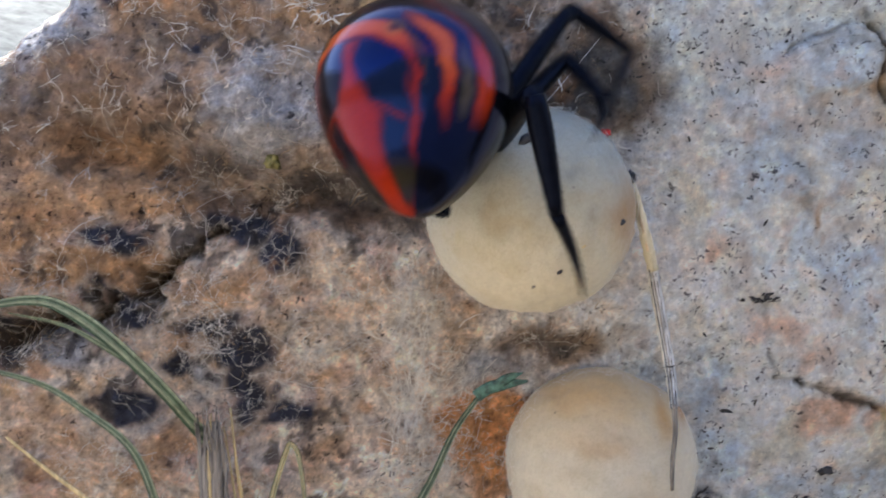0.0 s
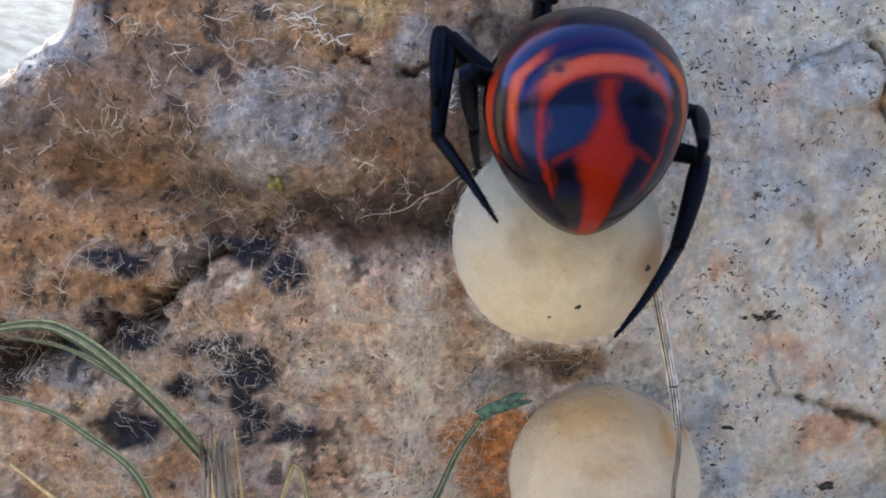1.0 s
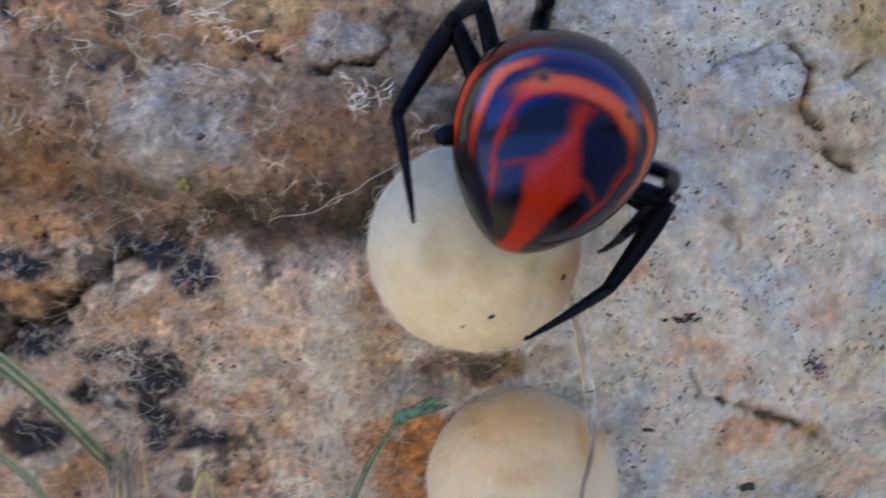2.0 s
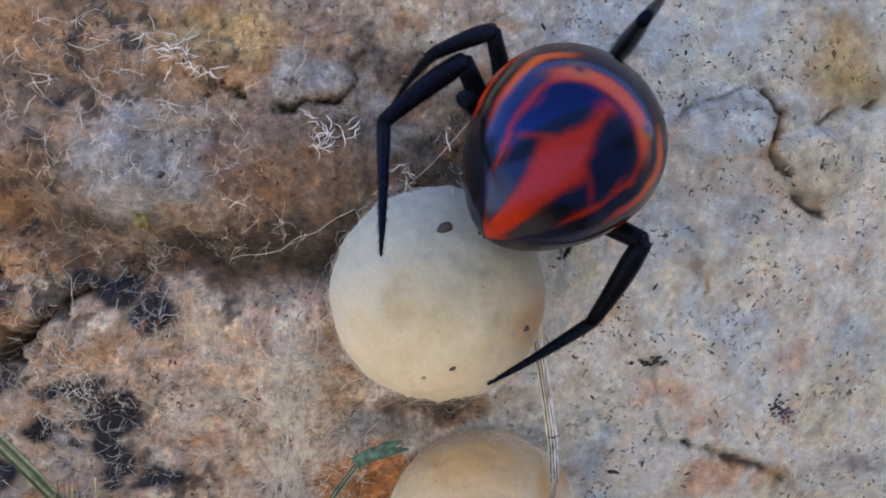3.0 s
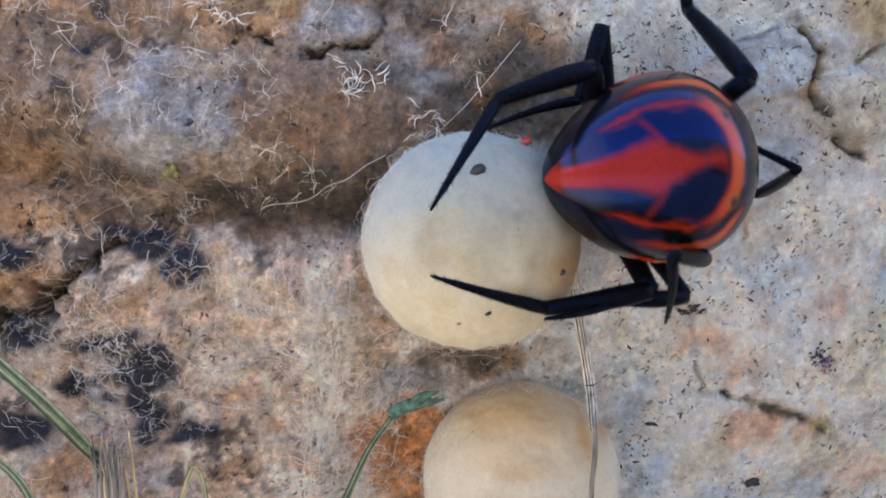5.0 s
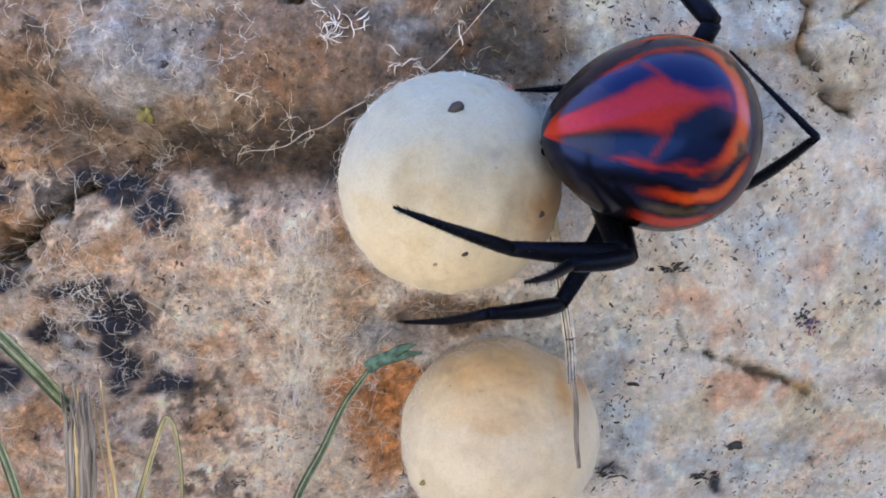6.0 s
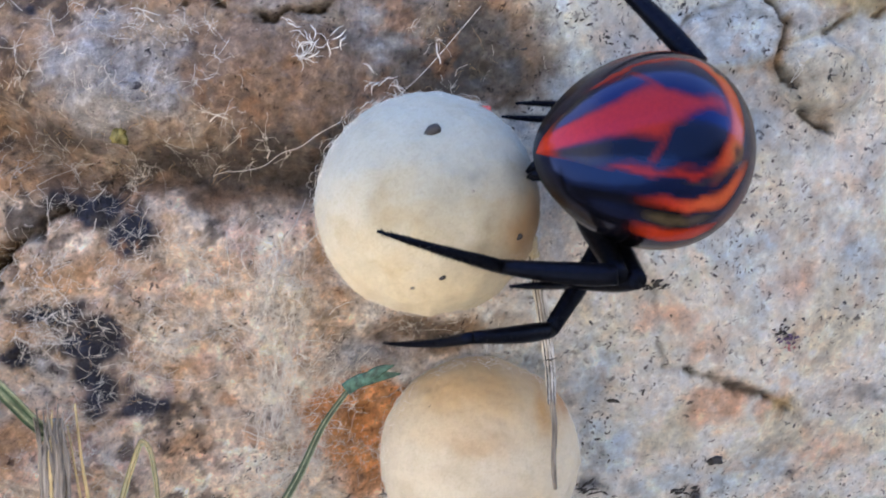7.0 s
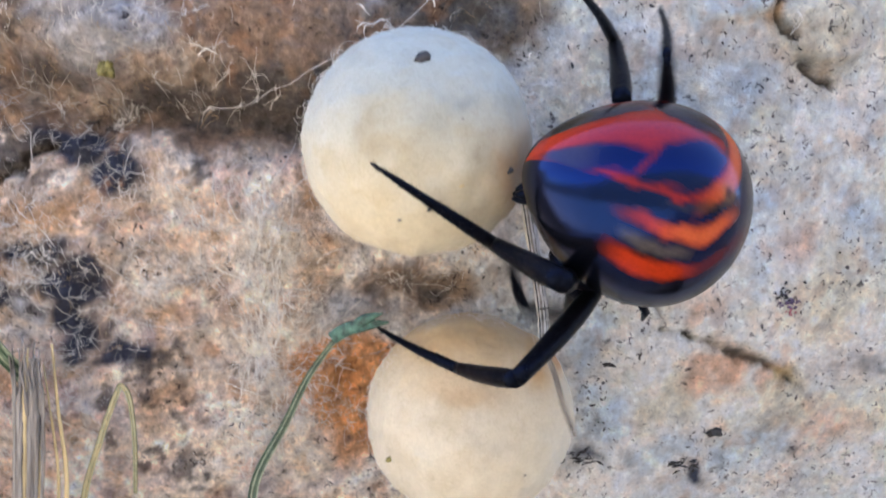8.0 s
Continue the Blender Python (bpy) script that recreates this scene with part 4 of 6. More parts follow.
def build_stem():
    """A dry stem: a cream husk with a dark tip above, a grey streaked stalk below it, and a loose end hanging over the older sac."""
    thing = tagged(new("dry_stem"), "thin dry stem with a cream husk, hanging over an egg sac", "stem")
    thing.location = at(0, 0, 0)

    def rod(name, points, radii, mat, label, squash=0.8):
        line = spline(points, 8)
        rad = [float(np.interp(k / (len(line) - 1), np.linspace(0, 1, len(radii)), radii)) * (1 + 0.12 * math.sin(k * 1.9) * math.sin(k * 0.7)) for k in range(len(line))]
        tv, tf = tube(line, rad, 10, squash)
        return mesh_object(name, tv, tf, mat, thing, label), line

    grey, line = rod("stalk", [(13.58, -3.9, -8.4), (13.65, -2.9, -6.7), (13.4, -2.4, -4.6), (13.0, -2.2, -2.2), (12.85, -2.2, -1.4)], [0.20, 0.28, 0.30, 0.30, 0.32], STEM_PALE, "pale grey streaked stalk")
    for side, m, r in ((-0.85, DEBRIS_DARK, 0.035), (-0.25, DRY_STEM, 0.05), (0.35, DEBRIS_DARK, 0.028)):
        rail = [p + Vector((side * 0.25, -0.22, 0)) for p in line]
        tv, tf = tube(rail, [r * (0.6 + 0.5 * abs(math.sin(q * 0.9 + side * 5))) for q in range(len(rail))], 5)
        mesh_object("streak", tv, tf, m, grey)
    for q in (9,):
        p = line[q]
        tv, tf = tube([p + Vector((-0.26, -0.05, 0)), p + Vector((0.02, -0.33, 0.05)), p + Vector((0.30, -0.05, 0.1))], [0.03, 0.05, 0.02], 6)
        mesh_object("scar", tv, tf, DEBRIS_DARK, grey)
    husk, line = rod("husk", [(12.9, -2.25, -1.5), (12.6, -2.3, -0.2), (12.2, -2.35, 1.4), (11.75, -2.4, 3.3)], [0.30, 0.32, 0.26, 0.12], HUSK_CREAM, "pale cream papery husk", 0.9)
    tv, tf = tube([p + Vector((-0.10, -0.22, 0)) for p in line[6:20]], [0.05 + 0.03 * math.sin(q) for q in range(14)], 5)
    mesh_object("rust_streak", tv, tf, SILK_TAN, husk)
    rod("dark_tip", [(11.8, -2.45, 3.1), (11.7, -2.5, 3.45), (11.55, -2.45, 3.75)], [0.12, 0.24, 0.10], DEBRIS_DARK, "dark broken tip")
    # the loose end, built hanging straight down from its joint
    tv, tf = tube(spline([(0, 0, 0.1), (0.06, -0.15, -1.3), (-0.04, -0.15, -2.8), (0.03, 0.05, -4.3)], 8), [0.15 - 0.0018 * q for q in range(25)], 8, 0.8)
    end = mesh_object("loose_end", tv, tf, DRY_STEM, thing, "thin dark loose end")
    return end


loose_end = build_stem()
blade("grass_blade", [(0.1, -0.5, -15.5), (1.5, -0.5, -12.5), (2.6, -0.7, -10.1), (3.8, -1.1, -8.3)], 0.27, GRASS_DULL,
      "dull green blade wrapped in web beside an egg sac", "grass", GRASS, tip=0.5, ribs=True)
leaf = blade("small_leaf", [(3.7, -1.2, -8.2), (4.3, -1.5, -7.75), (5.1, -1.7, -7.5), (6.4, -1.8, -7.3)], 0.34, LEAF_GREEN,
      "tiny blue-green leaf caught in web", "leaf", root=False, squash=0.2)


tv, tf = tube(spline([(4.4, -1.55, -7.75), (5.3, -1.85, -7.15), (6.1, -1.95, -6.85)], 6), [0.12, 0.17, 0.21, 0.24, 0.26, 0.26, 0.25, 0.22, 0.19, 0.15, 0.11, 0.07, 0.03], 8, 0.2)
mesh_object("lobe", tv, tf, LEAF_GREEN, leaf)


def crumb(name, x, z, size, mat, label, category, seed, stretch=(1, 1, 1), lift=0.1):
    """A bit of litter on the rock's face."""
    y = float(rock_depth(np.array([x]), np.array([z]))[0]) - lift
    bm = bmesh.new()
    bmesh.ops.create_icosphere(bm, subdivisions=3, radius=1)
    for v in bm.verts:
        k = 1 + 0.7 * noise.fractal(v.co * 1.8 + Vector((seed, 0, 0)), 1.0, 2.0, 3)
        v.co = Vector((v.co.x * stretch[0], v.co.y * stretch[1], v.co.z * stretch[2])) * size * k
    vs, fs = [tuple(v.co) for v in bm.verts], [tuple(w.index for w in f.verts) for f in bm.faces]
    bm.free()
    return tagged(mesh_object(name, vs, fs, mat, centre=(x, y, z)), label, category)


def scraps(x, z, size, count, seed, label, mat=DEBRIS_DARK):
    """A tuft of dark broken fibres on the rock."""
    rng = random.Random(seed)
    verts, faces = [], []
    for _ in range(count):
        px, pz, w = x + rng.gauss(0, size), z + rng.gauss(0, size * 0.5), rng.uniform(-0.6, 1.0)
        y = float(rock_depth(np.array([px]), np.array([pz]))[0]) - rng.uniform(0.03, 0.2)
        d = Vector((math.cos(w), rng.uniform(-.3, .3), math.sin(w))) * size * rng.uniform(0.5, 1.1)
        p = Vector((px, y, pz))
        tv, tf = tube([p - d * 0.5, p + Vector((0, -0.06, 0.05)), p + d * 0.5], [0.02, rng.uniform(0.04, 0.10), 0.02], 5)
        faces += [tuple(i + len(verts) for i in f) for f in tf]
        verts += tv
    return tagged(mesh_object("debris", verts, faces, mat), label, "debris", kind="stuff")


scraps(19.9, -3.2, 0.42, 26, 1, "dark tuft of insect remains on rock")
scraps(17.1, -15.2, 0.6, 18, 2, "dark tuft of dry fibres under the egg sac")
scraps(23.4, -15.6, 0.5, 16, 3, "dark tuft of dry fibres on rock")
crumb("debris", 25.1, -13.7, 0.36, DEBRIS_DARK, "black flake stuck on the rock", "debris", 3, (1.5, 0.5, 0.6))
scraps(27.7, -5.6, 0.36, 14, 6, "dark shreds of an insect wing on rock")
scraps(28.0, -6.2, 0.34, 22, 7, "shiny purple shreds of an insect wing", WING_PURPLE)
scraps(28.1, -6.8, 0.2, 7, 8, "rosy shreds of an insect wing", WING_ROSE)
crumb("mite", 10.4, 5.7, 0.22, MITE_RED, "tiny red mite beside the egg sac", "mite", 5, (1.2, 1, 1), 1.2)
crumb("seed_husk", -6.8, 4.1, 0.36, BUD_YELLOW, "yellowish dry seed husk in the web", "husk", 6, (1.0, 0.6, 1.1), 0.3)


def flecks(count, seed):
    """Tiny black crusts strewn over the pale rock, thick in some places."""
    rng = np.random.default_rng(seed)
    x, z = rng.uniform(12, 36, count * 6), rng.uniform(-17, 15, count * 6)
    thick = np.max([lump(x, z, *c) for c in ((15.5, 10.5, 2.6, 3.0), (19, 9.5, 3.0, 2.0), (22.5, 13, 2.5, 1.5), (18.2, 0.2, 0.9, 1.2), (17.6, -1.0, 0.6, 0.8), (22.0, 7.0, 2.0, 1.2), (18, -11.5, 1.2, 2.0))], 0)
    keep = rng.uniform(0, 1, len(x)) < (0.07 + 0.93 * thick) * smooth(-0.15, 0.25, fbm(x, z, 1.8, 111))
    x, z = x[keep][:count], z[keep][:count]
    n = len(x)
    a, size = rng.uniform(0, np.pi, n), 0.030 * np.exp(rng.normal(0, 0.5, n))
    k = np.arange(7) * 2 * np.pi / 7
    r = size[:, None] * rng.uniform(0.5, 1.3, (n, 7))
    lx, lz = r * np.cos(k) * rng.uniform(1.2, 3.2, n)[:, None], r * np.sin(k)
    px = x[:, None] + lx * np.cos(a)[:, None] - lz * np.sin(a)[:, None]
    pz = z[:, None] + lx * np.sin(a)[:, None] + lz * np.cos(a)[:, None]
    px, pz = np.concatenate([px, x[:, None]], 1), np.concatenate([pz, z[:, None]], 1)
    py = rock_depth(px.ravel(), pz.ravel()).reshape(n, 8) - 0.015
    py[:, 7] -= 0.06
    verts = np.stack([px, py, pz], -1).reshape(-1, 3)
    faces = [(8 * i + q, 8 * i + (q + 1) % 7, 8 * i + 7) for i in range(n) for q in range(7)]
    return tagged(mesh_object("crust_flecks", verts, faces, DEBRIS_DARK), "tiny black lichen flecks on pale rock", "lichen", kind="stuff")


flecks(1400, 21)


# ---- spider web on the rock ----
def strands(name, count, area, mat, thick, lengths, lift, seed, label, density=None, knots=1):
    """Fine silk laid and stretched over the rock, one tangle."""
    rng = np.random.default_rng(seed)
    x = rng.uniform(area[0], area[1], count * 8)
    z = rng.uniform(area[2], area[3], count * 8)
    if density is not None:
        keep = rng.uniform(0, 1, count * 8) < density(x, z)
        x, z = x[keep], z[keep]
    x, z = x[:count // knots].repeat(knots), z[:count // knots].repeat(knots)     # so many threads spread from each knot
    count = len(x)
    n = 7
    ang, length = rng.uniform(0, 2 * np.pi, count), rng.uniform(*lengths, count) * rng.choice([0.5, 1, 1.6], count)
    px, pz = np.zeros((count, n)), np.zeros((count, n))
    px[:, 0], pz[:, 0] = x, z
    for k in range(1, n):
        ang = ang + rng.normal(0, 0.24, count) + (rng.uniform(0, 1, count) < 0.12) * rng.normal(0, 0.9, count)
        px[:, k] = px[:, k - 1] + np.cos(ang) * length / n
        pz[:, k] = pz[:, k - 1] + np.sin(ang) * length / n
    y = rock_depth(px.ravel(), pz.ravel()).reshape(count, n)
    sag = np.sin(np.linspace(0, np.pi, n))
    top = y - (0.04 + rng.uniform(0, lift, count)[:, None] * (0.25 + 0.75 * sag))
    r = thick * np.exp(rng.normal(-0.1, 0.45, count))
    pts = np.stack([px, top, pz], -1)
    d = np.gradient(pts, axis=1)
    d /= np.linalg.norm(d, axis=2, keepdims=True) + 1e-9
    a = np.cross(d, np.array([0.0, 1.0, 0.0]))
    a /= np.linalg.norm(a, axis=2, keepdims=True) + 1e-9
    b = np.cross(d, a)
    rings = np.stack([pts + (a * math.cos(w) + b * math.sin(w)) * r[:, None, None] for w in (0, 2.0944, 4.18879)], 2)
    verts = rings.reshape(-1, 3)
    i = (np.arange(count)[:, None, None] * n + np.arange(n - 1)[None, :, None]) * 3 + np.arange(3)[None, None, :]
    j = (np.arange(count)[:, None, None] * n + np.arange(n - 1)[None, :, None]) * 3 + (np.arange(3)[None, None, :] + 1) % 3
    faces = np.stack([i, j, j + 3, i + 3], -1).reshape(-1, 4)
    ob = mesh_object(name, verts, faces.tolist(), mat)
    return tagged(ob, label, "web", kind="stuff")


def web_density(x, z):
    d = (0.12 + 0.88 * smooth(15, 5, x)) * (0.22 + 0.78 * smooth(4, 0, z))
    return d * smooth(-0.12, 0.30, fbm(x, z, 4.0, 95)) * (0.25 + 0.75 * smooth(-0.1, 0.25, fbm(x, z, 1.3, 96)))


def web_column(x, z):
    return np.exp(-(((x - 0.55 + 0.0075 * (z + 3) ** 2) / 0.8) ** 2))


strands("web_threads", 4200, (-22, 32, -17, 16), SILK, 0.0080, (0.15, 0.75), 0.2, 5, "tangle of fine white silk over the rock", web_density)
strands("web_threads", 2000, (-22, 32, -17, 16), SILK, 0.0085, (0.2, 0.8), 0.3, 15, "stars of fine white silk on the rock", web_density, 9)
strands("web_threads", 2400, (-22, 12, -17, 16), SILK_TAN, 0.009, (0.2, 0.8), 0.2, 6, "tangle of dirty tan silk over the rock", web_density)
strands("web_threads", 500, (-20, 6, 2, 14), SILK, 0.0085, (0.3, 0.9), 0.4, 16, "stars of white silk above the ledge",
        lambda x, z: smooth(6, -4, x) * smooth(-0.15, 0.25, fbm(x, z, 3.0, 98)), 8)


def lichen_web(x, z):
    return np.max([lump(x, z, cx, cz, rx * 1.1, rz * 1.1) for cx, cz, rx, rz, s in DARK_LICHEN], 0)


strands("web_threads", 900, (-22, 0, -11, 3), SILK, 0.0065, (0.2, 0.8), 0.3, 9, "bluish white silk over dark lichen", lichen_web, 5)
strands("web_threads", 1000, (-13, 9, -16, 1.5), SILK, 0.0095, (0.25, 0.9), 0.28, 12, "short crisp scraps of white silk", web_density)
strands("web_threads", 520, (0, 7, -15, -4), SILK, 0.0105, (0.4, 1.4), 0.4, 14, "white silk tangle beside the older egg sac",
        lambda x, z: np.maximum(lump(x, z, 3.0, -8.0, 1.6, 1.8), lump(x, z, 1.8, -11.5, 1.0, 3.0)))
strands("web_threads", 130, (-21, 14, -16, 14), SILK, 0.011, (0.8, 3.0), 0.5, 7, "longer loose silk threads on the rock", web_density)
strands("web_threads", 350, (-2.5, 3, -16, -1), SILK, 0.012, (0.6, 2.2), 0.5, 8, "upright band of white silk below the egg sac", web_column)


def silk_band():
    """Upright matted silk: thin threads side by side that part and meet again."""
    rng = random.Random(17)
    verts, faces = [], []
    for _ in range(34):
        side, top = rng.gauss(0, 0.75), rng.uniform(-8, -1)
        low = max(-16.5, top - rng.uniform(2.0, 9.0))
        line, wob = [], rng.uniform(0, 6.3)
        n = int((top - low) / 0.7) + 2
        for k in range(n):
            z = top + (low - top) * k / (n - 1)
            x = 0.75 - 0.0075 * (z + 3) ** 2 + side + 0.35 * math.sin(wob + z * 0.8) + rng.gauss(0, 0.04)
            line.append((x, float(rock_depth(np.array([x]), np.array([z]))[0]) - 0.12 - 0.12 * abs(math.sin(wob + z)), z))
        tv, tf = tube(line, [rng.uniform(0.006, 0.016)] * n, 4)
        faces += [tuple(i + len(verts) for i in f) for f in tf]
        verts += tv
    return tagged(mesh_object("silk_band", verts, faces, SILK), "upright matted band of white silk", "web", kind="stuff")


silk_band()


def thread(points, radius, label):
    verts, faces = tube(spline(points, 6), [radius] * (6 * (len(points) - 1) + 1), 5)
    return tagged(mesh_object("silk_thread", verts, faces, SILK), label, "web")


thread([(10.0, -2.6, 10.6), (7.5, -3.0, 7.6), (6.1, -3.2, 6.2), (5.5, -3.4, 5.4)], 0.014, "straight silk thread running to the egg sac")
thread([(3.4, -3.6, 4.9), (2.3, -3.3, 4.3), (1.5, -3.3, 3.7), (0.6, -3.0, 3.4), (-0.2, -3.0, 2.8), (-1.2, -2.8, 2.55), (-2.0, -2.7, 2.5), (-2.6, -2.6, 2.3)], 0.013, "sagging silk thread across the crevice")


def silk_curl(points, seed, label, count=22, spread=0.8):
    """Shiny crumpled silk: short kinked fibres side by side."""
    rng = random.Random(seed)
    verts, faces = [], []
    for _ in range(count):
        a, b = rng.choice(list(zip(points, points[1:])))
        t = rng.random()
        x, z = a[0] + (b[0] - a[0]) * t + rng.gauss(0, spread * 0.5), a[1] + (b[1] - a[1]) * t + rng.gauss(0, spread * 0.5)
        w, line = rng.uniform(0, 6.3), []
        lift = rng.uniform(0.1, 0.45)
        for k in range(5):
            line.append((x, float(rock_depth(np.array([x]), np.array([z]))[0]) - lift * math.sin(0.5 + 0.6 * k) - 0.05, z))
            w += rng.uniform(-0.9, 0.9)
            x, z = x + math.cos(w) * 0.22, z + math.sin(w) * 0.22
        r = rng.uniform(0.008, 0.035)
        tv, tf = tube(line, [r * 0.5, r, r * 1.2, r, r * 0.4], 4)
        faces += [tuple(i + len(verts) for i in f) for f in tf]
        verts += tv
    return tagged(mesh_object("silk_curl", verts, faces, SILK), label, "web", kind="stuff")


silk_curl([(0.9, 8.9), (1.9, 8.2), (3.1, 8.9)], 1, "crumpled shiny white silk on the rock", 30, 1.0)
silk_curl([(-6.8, 13.0), (-5.5, 12.4), (-4.0, 11.7)], 2, "crumpled shiny cream silk on the rock", 40, 0.9)
silk_curl([(12.3, 5.0), (13.2, 4.4), (13.6, 3.6)], 4, "frayed white silk round the stem tip", 46, 0.9)
silk_curl([(4.9, 6.4), (5.5, 6.7), (6.1, 5.9)], 3, "frayed white silk at the top of the egg sac")


# ---- movement ----
def turn_of(f, d):
    """The turn whose x runs along f (forwards) and z along d (back)."""
    f = Vector(f).normalized()
    d = (Vector(d) - f * f.dot(Vector(d))).normalized()
    s = d.cross(f)
    return Matrix((f, s, d)).transposed()


def eased(rows, t):
    """Values between rows by a smooth line through them that never overshoots."""
    times = [r[0] for r in rows]
    if t <= times[0]:
        return np.array(rows[0][1:])
    if t >= times[-1]:
        return np.array(rows[-1][1:])
    k = max(i for i in range(len(times)) if times[i] <= t)
    p0, p1 = np.array(rows[k][1:]), np.array(rows[k + 1][1:])
    h = times[k + 1] - times[k]

    def slope(i):
        if i <= 0 or i >= len(rows) - 1:
            return np.zeros(len(p0))
        a = (np.array(rows[i][1:]) - np.array(rows[i - 1][1:])) / (times[i] - times[i - 1])
        b = (np.array(rows[i + 1][1:]) - np.array(rows[i][1:])) / (times[i + 1] - times[i])
        return np.where(a * b > 0, 2 * a * b / np.where(a + b == 0, 1, a + b), 0)

    s = (t - times[k]) / h
    m0, m1 = slope(k) * h, slope(k + 1) * h
    return (2 * s**3 - 3 * s**2 + 1) * p0 + (s**3 - 2 * s**2 + s) * m0 + (-2 * s**3 + 3 * s**2) * p1 + (s**3 - s**2) * m1


def bone(a, b, hint):
    """The pose of a segment that starts at a and runs along +z towards b."""
    z = (b - a).normalized()
    x = (hint - z * hint.dot(z)).normalized()
    m = Matrix((x, z.cross(x), z)).transposed().to_4x4()
    m.translation = a
    return m


def clear(p, gap):
    """Keeps a joint in front of the rock's mean face."""
    x, z = p.x / MM, p.z / MM - LIFT
    face = -1.48 + 0.1106 * x - 0.149 * z - 0.0009 * x * x - 0.004 * x * z + 0.0055 * z * z
    return Vector((p.x, min(p.y, (face - gap) * MM), p.z))


